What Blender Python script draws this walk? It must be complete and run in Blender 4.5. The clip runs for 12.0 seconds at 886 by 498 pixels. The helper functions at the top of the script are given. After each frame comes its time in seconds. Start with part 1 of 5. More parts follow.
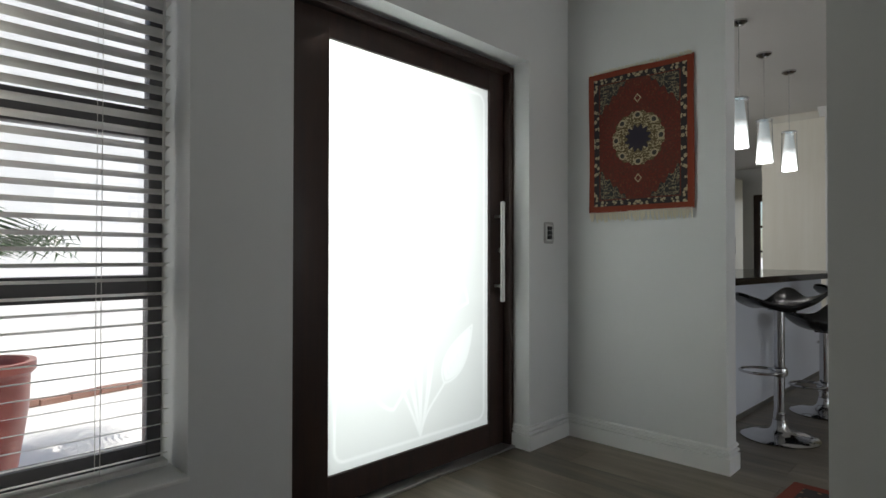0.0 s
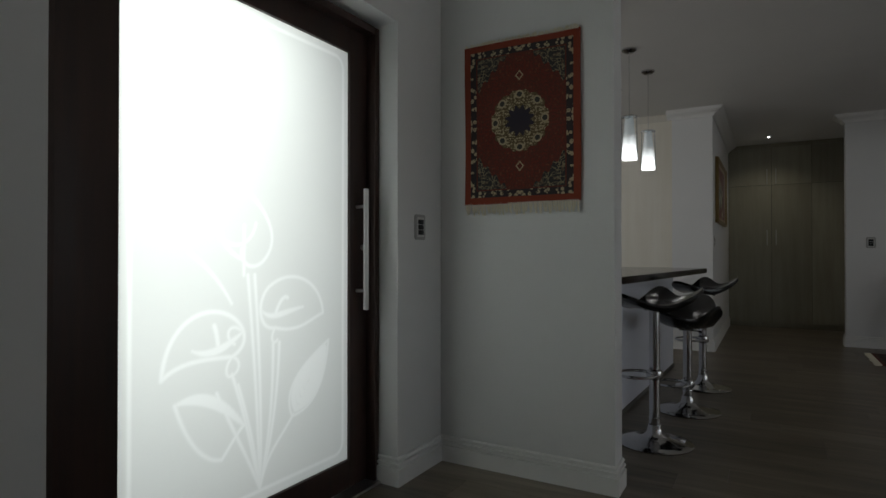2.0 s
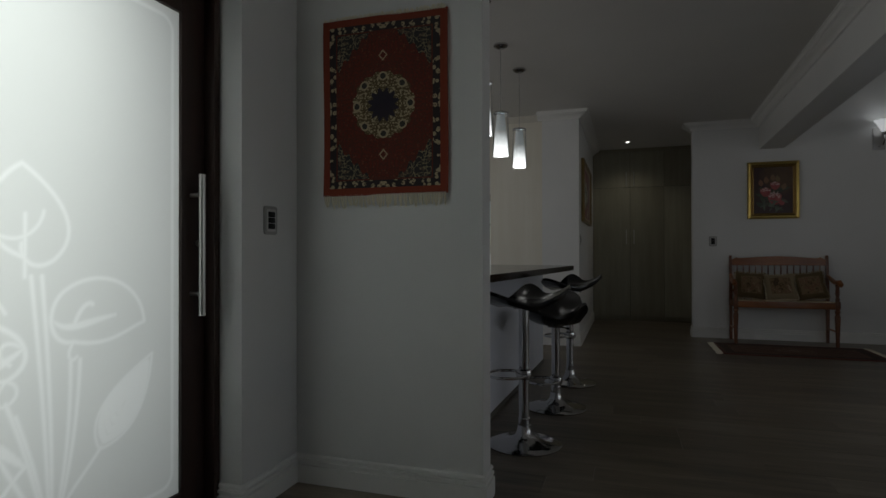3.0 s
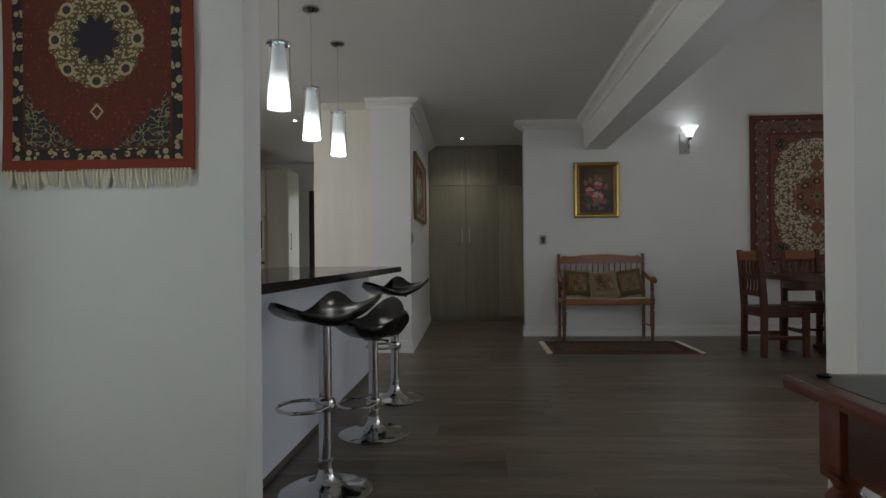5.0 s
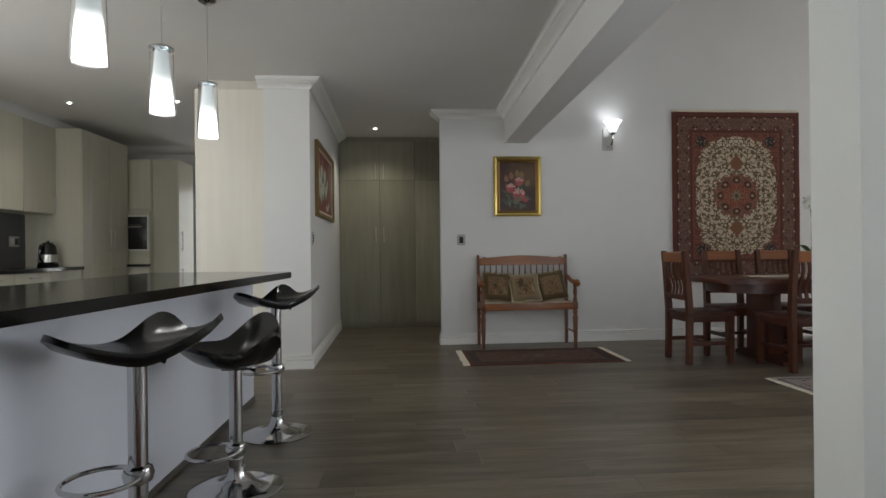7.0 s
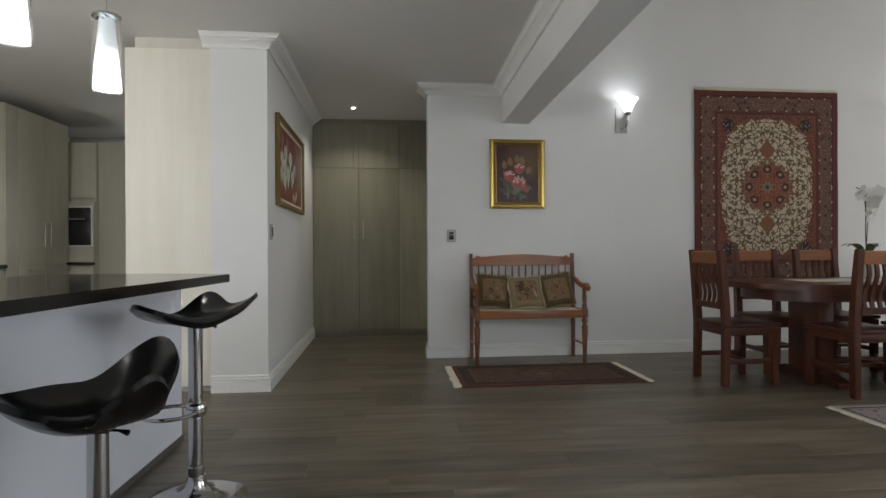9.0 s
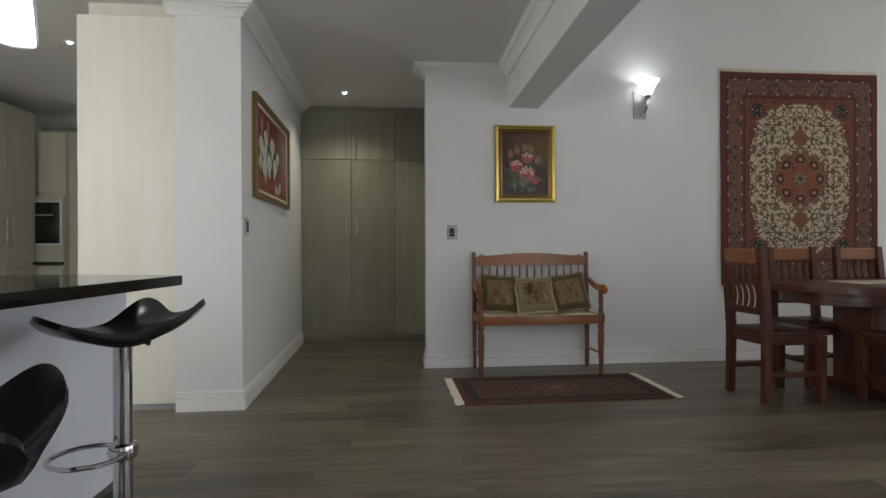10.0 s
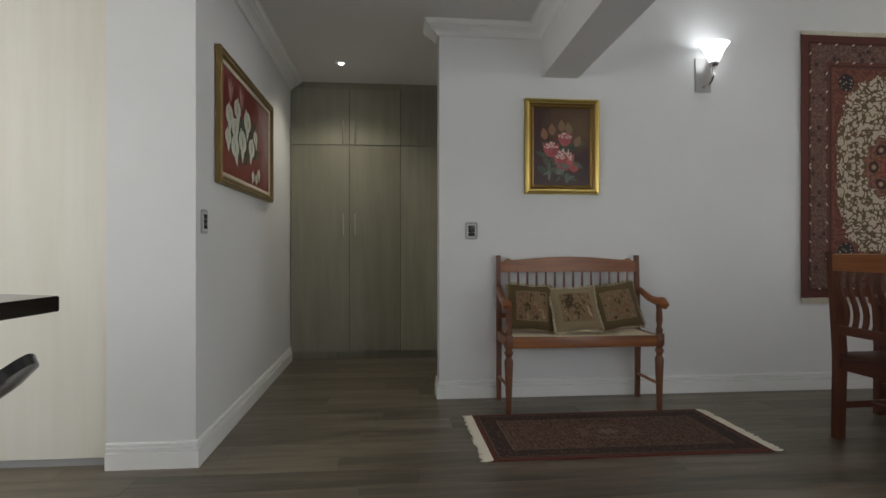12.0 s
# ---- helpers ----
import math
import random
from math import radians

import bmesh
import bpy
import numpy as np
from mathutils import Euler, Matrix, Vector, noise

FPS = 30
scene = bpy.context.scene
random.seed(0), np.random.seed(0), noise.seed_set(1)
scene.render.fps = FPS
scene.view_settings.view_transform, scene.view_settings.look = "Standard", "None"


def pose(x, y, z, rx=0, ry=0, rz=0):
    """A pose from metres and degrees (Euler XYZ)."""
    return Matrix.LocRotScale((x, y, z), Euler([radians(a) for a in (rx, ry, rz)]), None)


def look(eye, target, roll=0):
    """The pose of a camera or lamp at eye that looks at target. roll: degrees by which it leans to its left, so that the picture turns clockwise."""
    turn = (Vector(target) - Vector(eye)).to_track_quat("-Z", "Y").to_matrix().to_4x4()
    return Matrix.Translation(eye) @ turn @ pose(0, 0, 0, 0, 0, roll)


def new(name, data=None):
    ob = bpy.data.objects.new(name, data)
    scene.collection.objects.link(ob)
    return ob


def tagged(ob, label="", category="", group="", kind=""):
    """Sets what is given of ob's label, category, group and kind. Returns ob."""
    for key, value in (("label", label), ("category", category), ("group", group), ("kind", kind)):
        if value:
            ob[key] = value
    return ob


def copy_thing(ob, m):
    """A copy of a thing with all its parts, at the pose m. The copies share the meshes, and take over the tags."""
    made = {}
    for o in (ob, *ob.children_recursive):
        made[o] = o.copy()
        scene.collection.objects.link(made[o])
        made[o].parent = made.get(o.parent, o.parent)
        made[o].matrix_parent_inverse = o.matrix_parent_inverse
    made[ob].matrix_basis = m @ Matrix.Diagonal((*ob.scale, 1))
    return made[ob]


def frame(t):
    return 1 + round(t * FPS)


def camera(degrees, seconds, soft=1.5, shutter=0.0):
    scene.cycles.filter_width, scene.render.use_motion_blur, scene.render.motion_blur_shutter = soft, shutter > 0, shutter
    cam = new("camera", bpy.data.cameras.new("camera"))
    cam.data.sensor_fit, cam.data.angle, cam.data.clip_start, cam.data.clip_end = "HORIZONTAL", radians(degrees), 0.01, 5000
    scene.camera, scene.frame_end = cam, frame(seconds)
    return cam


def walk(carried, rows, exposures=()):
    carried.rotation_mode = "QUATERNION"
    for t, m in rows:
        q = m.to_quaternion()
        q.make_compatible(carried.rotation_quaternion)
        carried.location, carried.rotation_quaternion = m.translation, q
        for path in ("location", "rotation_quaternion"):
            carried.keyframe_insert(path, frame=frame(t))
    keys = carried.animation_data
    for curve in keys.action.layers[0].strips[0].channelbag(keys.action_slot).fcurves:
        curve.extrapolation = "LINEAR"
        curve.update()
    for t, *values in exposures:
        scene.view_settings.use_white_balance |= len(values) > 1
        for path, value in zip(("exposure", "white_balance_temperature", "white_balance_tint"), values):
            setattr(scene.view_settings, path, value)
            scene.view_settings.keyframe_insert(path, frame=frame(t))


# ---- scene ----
cam = camera(76.1, 12.0)
PATH = [
    (0, (0.349, 0.527, 1.002), (1.779, 1.924, 1.025), 0.1),
    (0.5, (0.491, 0.619, 1.015), (1.954, 1.983, 1.033), 0.1),
    (1, (0.595, 0.69, 1.005), (2.107, 1.999, 1.024), 0.1),
    (1.5, (0.667, 0.771, 1.002), (2.27, 1.967, 1.022), -0.0),
    (2, (0.727, 0.853, 1.004), (2.458, 1.855, 1.02), 0.0),
    (2.5, (0.82, 0.881, 1.001), (2.648, 1.692, 1.011), 0.0),
    (3, (0.965, 0.873, 0.993), (2.866, 1.494, 1.006), -0.1),
    (3.5, (1.093, 0.851, 0.982), (3.035, 1.331, 0.995), -0.3),
    (5.5, (1.68, 0.73, 0.996), (3.68, 0.737, 1.006), -0.6),
    (6, (1.782, 0.667, 0.994), (3.781, 0.616, 1.005), -0.7),
    (6.5, (1.955, 0.629, 0.995), (3.952, 0.522, 1.004), -0.7),
    (7, (2.153, 0.62, 1.015), (4.147, 0.458, 1.018), -0.6),
    (9, (3.018, 0.534, 1.002), (5.008, 0.333, 1.001), -0.3),
    (9.5, (3.276, 0.486, 1.0), (5.265, 0.282, 0.999), -0.3),
    (10, (3.53, 0.483, 0.983), (5.519, 0.281, 0.983), -0.3),
    (10.5, (3.785, 0.485, 0.99), (5.774, 0.282, 0.99), -0.2),
    (11, (4.026, 0.448, 1.0), (6.015, 0.246, 0.999), -0.1),
    (11.5, (4.224, 0.444, 0.997), (6.215, 0.249, 0.996), -0.0),
    (12, (4.435, 0.479, 1.0), (6.426, 0.291, 0.999), 0.0),
]
EXPOSURES = [(0.0, -0.3), (0.5, -0.35), (1.0, -0.5), (1.5, -0.85), (2.0, -1.2), (2.5, -1.48), (3.0, -1.75), (3.5, -1.48), (5.5, -0.02), (6.5, 0.28), (7.0, 0.45), (9.0, 0.64), (10.5, 0.66), (12.0, 0.6)]
walk(cam, [(t, look(eye, target, roll)) for t, eye, target, roll in PATH], EXPOSURES)

# ---- light ----
world = bpy.data.worlds.new("sky")
scene.world = world
world.use_nodes = True
sky = world.node_tree.nodes.new("ShaderNodeTexSky")
sky.sky_type, sky.sun_disc = "NISHITA", False
sky.sun_elevation, sky.sun_rotation = radians(63.4), radians(221.6)
world.node_tree.nodes["Background"].inputs[1].default_value = 0.15
world.node_tree.links.new(sky.outputs[0], world.node_tree.nodes["Background"].inputs[0])
sun = new("sun", bpy.data.lights.new("sun", "SUN"))
sun.data.energy, sun.data.angle, sun.data.color = 5.0, radians(0.5), (1.0, 0.95, 0.87)
sun.matrix_basis = look((-4.0, -4.5, 12.0), (0.0, 0.0, 0.0))


def window_light(name, eye, target, width, height, watts, color=(0.92, 0.96, 1.0)):
    lamp = new(name, bpy.data.lights.new(name, "AREA"))
    lamp.data.shape, lamp.data.size, lamp.data.size_y = "RECTANGLE", width, height
    lamp.data.energy, lamp.data.color = watts, color
    lamp.matrix_basis = look(eye, target)
    return lamp


# Stands in an assumed dining window that is out of view.
window_light("dining_daylight", (6.0, -9.12, 1.45), (6.2, 0.0, 1.2), 4.0, 2.3, 64, (1.0, 0.985, 0.955))
# Added fill for the counter front, set in a made-up opening.
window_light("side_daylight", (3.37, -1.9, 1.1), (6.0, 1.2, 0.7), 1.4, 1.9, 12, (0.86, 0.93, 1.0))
window_light("study_daylight", (2.1, -2.9, 1.5), (2.3, 0.5, 1.1), 1.5, 1.3, 9, (0.98, 0.99, 0.98))
window_light("kitchen_daylight", (5.0, 4.62, 1.65), (5.4, 0.0, 1.2), 2.2, 1.1, 13, (1.0, 0.98, 0.93))
# Added fill to brighten ovens and cabinets; its side window is unseen.
window_light("kitchen_side_daylight", (3.32, 3.5, 1.65), (9.0, 3.2, 1.2), 1.5, 1.1, 8, (1.0, 0.98, 0.93))
window_light("back_door_daylight", (10.96, 3.05, 1.2), (9.0, 3.2, 1.1), 0.65, 1.5, 3, (1.0, 0.99, 0.95))
window_light("entry_window_daylight", (0.2, 2.47, 1.2), (0.35, -1.0, 0.9), 0.74, 1.6, 12, (0.98, 1.0, 0.92))
window_light("door_daylight", (1.85, 2.85, 1.2), (2.05, 2.3, 0.9), 0.9, 1.6, 34, (0.955, 1.0, 0.94))


def glow(name, place, watts, color, radius=0.03, spot=0):
    lamp = new(name, bpy.data.lights.new(name, "SPOT" if spot else "POINT"))
    lamp.data.energy, lamp.data.color, lamp.data.shadow_soft_size = watts, color, radius
    if spot:
        lamp.data.spot_size, lamp.data.spot_blend = radians(spot), 1.0
    lamp.location = place
    return lamp


# ---- materials ----
class Graph:
    """A node material with short hands for arithmetic."""

    def __init__(self, name):
        self.mat = bpy.data.materials.new(name)
        self.mat.use_nodes = True
        self.tree = self.mat.node_tree
        self.bsdf = self.tree.nodes["Principled BSDF"]
        self.out = self.tree.nodes["Material Output"]

    def node(self, kind, **inputs):
        n = self.tree.nodes.new(kind)
        for key, value in inputs.items():
            self.put(n, key.replace("_", " "), value)
        return n

    def put(self, n, key, value):
        socket = n.inputs[key]
        if isinstance(value, bpy.types.NodeSocket):
            self.tree.links.new(value, socket)
        else:
            socket.default_value = value

    def math(self, op, a, b=0.0, c=0.0):
        n = self.tree.nodes.new("ShaderNodeMath")
        n.operation = op
        for i, value in enumerate((a, b, c)):
            self.put(n, i, value)
        return n.outputs[0]

    def coords(self, scale=(1, 1, 1)):
        tc = self.tree.nodes.new("ShaderNodeTexCoord")
        mp = self.node("ShaderNodeMapping", Vector=tc.outputs["Object"], Scale=scale)
        return mp.outputs[0]

    def xyz(self):
        tc = self.tree.nodes.new("ShaderNodeTexCoord")
        sp = self.node("ShaderNodeSeparateXYZ", Vector=tc.outputs["Object"])
        return sp.outputs

    def noise(self, vector, scale, detail=3.0, rough=0.55):
        return self.node("ShaderNodeTexNoise", Vector=vector, Scale=scale, Detail=detail, Roughness=rough).outputs[0]

    def ramp(self, value, stops):
        n = self.node("ShaderNodeValToRGB", Fac=value)
        r = n.color_ramp
        while len(r.elements) < len(stops):
            r.elements.new(0.5)
        for e, (at, color) in zip(r.elements, stops):
            e.position, e.color = at, (*color, 1)
        return n.outputs[0]

    def mix(self, fac, a, b, blend="MIX"):
        n = self.tree.nodes.new("ShaderNodeMix")
        n.data_type, n.blend_type = "RGBA", blend
        for i, value in ((0, fac), (6, a), (7, b)):
            if not isinstance(value, bpy.types.NodeSocket) and i:
                value = (*value, 1)
            self.put(n, i, value)
        return n.outputs[2]

    def bump(self, height, strength=0.2, distance=0.002):
        n = self.node("ShaderNodeBump", Height=height, Strength=strength, Distance=distance)
        self.put(self.bsdf, "Normal", n.outputs[0])

    def set(self, **inputs):
        for key, value in inputs.items():
            self.put(self.bsdf, key.replace("_", " "), value)
        return self


def paint(name, color, rough=0.6, spread=0.06, bump=0.15, grain=60.0):
    g = Graph(name)
    v = g.coords()
    big, small = g.noise(v, 1.3, 4), g.noise(v, grain, 3)
    lo, hi = [c * (1 - spread) for c in color], [min(1, c * (1 + spread)) for c in color]
    col = g.ramp(big, ((0.3, lo), (0.7, hi)))
    g.set(Base_Color=g.mix(g.math("MULTIPLY", small, 0.25), col, lo), Roughness=g.math("ADD", g.math("MULTIPLY", big, 0.12), rough - 0.06))
    g.bump(small, bump, 0.001)
    return g.mat


def plain(name, color, rough=0.4, metal=0.0, **more):
    g = Graph(name)
    v = g.coords()
    n = g.noise(v, 35, 4)
    lo = [c * 0.85 for c in color]
    g.set(Base_Color=g.mix(n, lo, color), Roughness=g.math("ADD", g.math("MULTIPLY", n, 0.12), max(0.0, rough - 0.06)), Metallic=metal, **more)
    return g.mat


def wood(name, dark, light, axis="z", rough=0.4, scale=1.0, coat=0.0):
    g = Graph(name)
    s = {"x": (2, 26, 26), "y": (26, 2, 26), "z": (26, 26, 2)}[axis]
    v = g.coords([a * scale for a in s])
    info = g.tree.nodes.new("ShaderNodeObjectInfo")
    streak = g.noise(v, 1.0, 6, 0.65)
    blotch = g.noise(g.coords(), 2.2, 2)
    col = g.ramp(g.math("ADD", g.math("MULTIPLY", streak, 0.75), g.math("MULTIPLY", blotch, 0.3)), ((0.3, dark), (0.7, light)))
    tone = g.math("ADD", g.math("MULTIPLY", info.outputs["Random"], 0.3), 0.85)
    hsv = g.node("ShaderNodeHueSaturation", Color=col, Value=tone)
    g.set(Base_Color=hsv.outputs[0], Roughness=g.math("ADD", g.math("MULTIPLY", streak, 0.2), rough - 0.1), Coat_Weight=coat)
    g.bump(streak, 0.12, 0.001)
    return g.mat


WALL = paint("wall_paint", (0.76, 0.765, 0.76), 0.62, 0.03, 0.2, 90)
CEIL = paint("ceiling_paint", (0.74, 0.73, 0.71), 0.75, 0.03, 0.1, 90)
TRIM = paint("trim_paint", (0.84, 0.84, 0.825), 0.4, 0.03, 0.05, 40)
FRONT = paint("counter_front_paint", (0.80, 0.84, 0.93), 0.3, 0.03, 0.05, 40)
DOOR_WOOD = wood("dark_door_wood", (0.018, 0.009, 0.007), (0.05, 0.022, 0.015), "z", 0.5)
LAMINATE = wood("grey_laminate", (0.235, 0.222, 0.17), (0.34, 0.325, 0.25), "z", 0.45, 0.5)
CREAM = wood("cream_laminate", (0.70, 0.665, 0.57), (0.78, 0.755, 0.68), "z", 0.42, 0.35)
KITCHEN = wood("kitchen_laminate", (0.60, 0.58, 0.47), (0.68, 0.66, 0.56), "z", 0.4, 0.4)
STONE = plain("black_stone", (0.012, 0.011, 0.011), 0.12)
CHROME = plain("chrome", (0.62, 0.62, 0.63), 0.12, 1.0)
STEEL = plain("brushed_steel", (0.60, 0.59, 0.57), 0.32, 1.0)
BLACK = plain("black_gloss_plastic", (0.008, 0.008, 0.009), 0.22)
DARK = plain("dark_gap", (0.02, 0.02, 0.02), 0.6)
GREY_PLASTIC = plain("grey_plastic", (0.42, 0.42, 0.41), 0.35)
ALUMINIUM = plain("dark_aluminium", (0.10, 0.095, 0.10), 0.4, 0.3)


def plank_material():
    g = Graph("floor_planks")
    v = g.coords((9, 1.1, 9))
    info = g.tree.nodes.new("ShaderNodeObjectInfo")
    geo = g.tree.nodes.new("ShaderNodeNewGeometry")
    shift = g.math("MULTIPLY", g.math("ADD", info.outputs["Random"], geo.outputs["Random Per Island"]), 37.0)
    n4 = g.tree.nodes.new("ShaderNodeTexNoise")
    n4.noise_dimensions = "4D"
    for key, value in (("Vector", v), ("W", shift), ("Scale", 1.5), ("Detail", 5.0), ("Roughness", 0.58)):
        g.put(n4, key, value)
    streak = n4.outputs[0]
    fine = g.noise(g.coords((90, 3, 90)), 1.0, 4)
    tone = g.math("FRACT", g.math("MULTIPLY", shift, 1.7))
    value = g.math("ADD", g.math("ADD", g.math("MULTIPLY", streak, 0.7), g.math("MULTIPLY", fine, 0.18)), g.math("MULTIPLY", tone, 0.13))
    col = g.ramp(value, ((0.34, (0.060, 0.047, 0.033)), (0.50, (0.140, 0.114, 0.082)), (0.68, (0.245, 0.207, 0.155))))
    g.set(Base_Color=col, Roughness=g.math("ADD", g.math("MULTIPLY", streak, 0.2), 0.26))
    g.bump(fine, 0.12, 0.0008)
    return g.mat


PLANK = plank_material()


def glass(name, tint=(1, 1, 1), rough=0.0):
    g = Graph(name)
    g.set(Base_Color=(*tint, 1), Roughness=rough, Transmission_Weight=1.0, IOR=1.45)
    return g.mat


GLASS = glass("clear_glass")


def lit(name, color, strength):
    g = Graph(name)
    g.set(Base_Color=(0.9, 0.9, 0.9, 1), Emission_Color=(*color, 1), Emission_Strength=strength, Roughness=0.4)
    return g.mat


LAMP = lit("lamp_glow", (1.0, 0.98, 0.94), 14.0)


def frosted(name, shade, bright, gloss):
    g = Graph(name)
    n = g.noise(g.coords(), 3.0, 3)
    etch = g.tree.nodes.new("ShaderNodeAttribute")
    etch.attribute_name = "etch"
    tr = g.node("ShaderNodeBsdfTranslucent", Color=g.mix(etch.outputs["Fac"], shade, bright))
    df = g.node("ShaderNodeBsdfDiffuse", Color=(0.75, 0.78, 0.78, 1))
    mix = g.node("ShaderNodeMixShader", Fac=g.math("ADD", 0.1, g.math("MULTIPLY", n, 0.06)))
    g.tree.links.new(tr.outputs[0], mix.inputs[1])
    g.tree.links.new(df.outputs[0], mix.inputs[2])
    gl = g.node("ShaderNodeBsdfGlossy", Roughness=gloss)
    mix2 = g.node("ShaderNodeMixShader", Fac=0.04)
    g.tree.links.new(mix.outputs[0], mix2.inputs[1])
    g.tree.links.new(gl.outputs[0], mix2.inputs[2])
    g.tree.links.new(mix2.outputs[0], g.out.inputs[0])
    return g.mat


FROST = frosted("frosted_glass", (0.55, 0.57, 0.565), (0.67, 0.69, 0.69), 0.4)


# ---- mesh helpers ----
def box(bm, x0, x1, y0, y1, z0, z1, bevel=0.0):
    made = bmesh.ops.create_cube(bm, size=1.0)["verts"]
    for v in made:
        v.co = Vector((x0 + (v.co.x + 0.5) * (x1 - x0), y0 + (v.co.y + 0.5) * (y1 - y0), z0 + (v.co.z + 0.5) * (z1 - z0)))
    if bevel:
        edges = list({e for v in made for e in v.link_edges})
        bmesh.ops.bevel(bm, geom=edges, offset=bevel, segments=2, profile=0.6, affect="EDGES")
    return made


def lathe(bm, profile, x=0.0, y=0.0, seg=32):
    """Turns a profile of (radius, z) about the upright axis at x, y."""
    rings = []
    for r, z in profile:
        if r < 1e-5:
            rings.append([bm.verts.new((x, y, z))])
        else:
            rings.append([bm.verts.new((x + r * math.cos(2 * math.pi * i / seg), y + r * math.sin(2 * math.pi * i / seg), z)) for i in range(seg)])
    for a, b in zip(rings, rings[1:]):
        for i in range(seg):
            j = (i + 1) % seg
            loop = [a[i % len(a)], a[j % len(a)], b[j % len(b)], b[i % len(b)]]
            loop = list(dict.fromkeys(loop))
            if len(loop) > 2:
                bm.faces.new(loop)


def tube(bm, points, radius, seg=10, closed=False):
    """A round bar along points; radius may be a list."""
    pts = [Vector(p) for p in points]
    n = len(pts)
    rad = radius if isinstance(radius, (list, tuple)) else [radius] * n
    rings, side = [], None
    for i, p in enumerate(pts):
        a = pts[(i - 1) % n] if closed or i else p
        b = pts[(i + 1) % n] if closed or i < n - 1 else p
        d = (b - a).normalized()
        if side is None:
            side = d.orthogonal().normalized()
        side = (side - d * side.dot(d)).normalized()
        up = d.cross(side)
        rings.append([bm.verts.new(p + rad[i] * (math.cos(t) * side + math.sin(t) * up)) for t in [2 * math.pi * k / seg for k in range(seg)]])
    count = n if closed else n - 1
    for i in range(count):
        a, b = rings[i], rings[(i + 1) % n]
        for k in range(seg):
            bm.faces.new((a[k], a[(k + 1) % seg], b[(k + 1) % seg], b[k]))
    if not closed:
        bm.faces.new(rings[0][::-1])
        bm.faces.new(rings[-1])


def prism(bm, outline, axis, lo, hi):
    """A flat outline of 2D points pulled along an axis from lo to hi."""
    def place(p, h):
        return {"x": (h, p[0], p[1]), "y": (p[0], h, p[1]), "z": (p[0], p[1], h)}[axis]
    a = [bm.verts.new(place(p, lo)) for p in outline]
    b = [bm.verts.new(place(p, hi)) for p in outline]
    bm.faces.new(a[::-1])
    bm.faces.new(b)
    for i in range(len(a)):
        j = (i + 1) % len(a)
        bm.faces.new((a[i], a[j], b[j], b[i]))


def sweep(bm, profile, path):
    """Draws a profile of (offset to the left, z) along a path in plan, with mitred corners."""
    pts = [Vector(p) for p in path]
    rings = []
    for i, p in enumerate(pts):
        d0 = (p - pts[i - 1]).normalized() if i else None
        d1 = (pts[i + 1] - p).normalized() if i < len(pts) - 1 else None
        d0, d1 = d0 or d1, d1 or d0
        n0, n1 = Vector((-d0.y, d0.x)), Vector((-d1.y, d1.x))
        m = (n0 + n1).normalized()
        m = m / max(0.3, m.dot(n0))
        rings.append([bm.verts.new((p.x + m.x * o, p.y + m.y * o, z)) for o, z in profile])
    k = len(profile)
    for a, b in zip(rings, rings[1:]):
        for i in range(k):
            j = (i + 1) % k
            bm.faces.new((a[i], b[i], b[j], a[j]))
    bm.faces.new(rings[0])
    bm.faces.new(rings[-1][::-1])


def mesh_of(name, bm, material, smooth=35):
    bmesh.ops.recalc_face_normals(bm, faces=bm.faces[:])
    me = bpy.data.meshes.new(name)
    bm.to_mesh(me)
    bm.free()
    for m in material if isinstance(material, (list, tuple)) else [material]:
        me.materials.append(m)
    if smooth:
        me.polygons.foreach_set("use_smooth", [True] * len(me.polygons))
        me.set_sharp_from_angle(angle=radians(smooth))
    return me


def structure(name, bm, material, label="", category="", smooth=35):
    return tagged(new(name, mesh_of(name, bm, material, smooth)), label, category, kind="structure")


def thing(name, m, label, category, group=""):
    ob = tagged(new(name), label, category, group)
    ob.matrix_basis = m
    return ob


def part(name, bm, material, parent, label="", smooth=35):
    ob = new(name, mesh_of(name, bm, material, smooth))
    ob.parent = parent
    return tagged(ob, label)


def BM():
    return bmesh.new()


def wall(name, boxes, material=WALL, label="white painted plaster wall"):
    bm = BM()
    for b in boxes:
        box(bm, *b)
    return structure(name, bm, material, label, "wall", 0)


# ---- the rooms ----
CEILING = 2.5
HIGH = 3.9

# Door wall, with openings for the entrance door and the blind window.
wall("wall_entrance", [(-2.6, -0.35, 2.255, 2.52, 0, CEILING), (-0.35, 1.03, 2.255, 2.52, 0, 0.345), (-0.35, 1.03, 2.255, 2.52, 2.01, CEILING),
                       (1.03, 1.38, 2.255, 2.52, 0, CEILING), (1.38, 2.755, 2.255, 2.52, 2.013, CEILING), (2.755, 3.25, 2.255, 2.52, 0, CEILING)])
wall("wall_carpet", [(3.125, 3.25, 1.415, 2.253, 0, CEILING)])
# The gap from y -2.7 to -1.1 is added for the side fill lamp.
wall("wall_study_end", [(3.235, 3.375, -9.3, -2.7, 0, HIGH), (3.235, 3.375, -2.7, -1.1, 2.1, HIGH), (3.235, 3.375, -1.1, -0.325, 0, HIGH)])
wall("wall_study_side", [(0.97, 1.1, -3.0, 0.638, 0, CEILING)])
wall("wall_study_back", [(-2.6, 1.3, -3.15, -3.0, 0, CEILING), (1.3, 2.9, -3.15, -3.0, 0, 0.8), (1.3, 2.9, -3.15, -3.0, 2.2, CEILING), (2.9, 3.235, -3.15, -3.0, 0, CEILING)])
wall("wall_entry_back", [(-2.75, -2.6, -3.15, 2.52, 0, CEILING)])
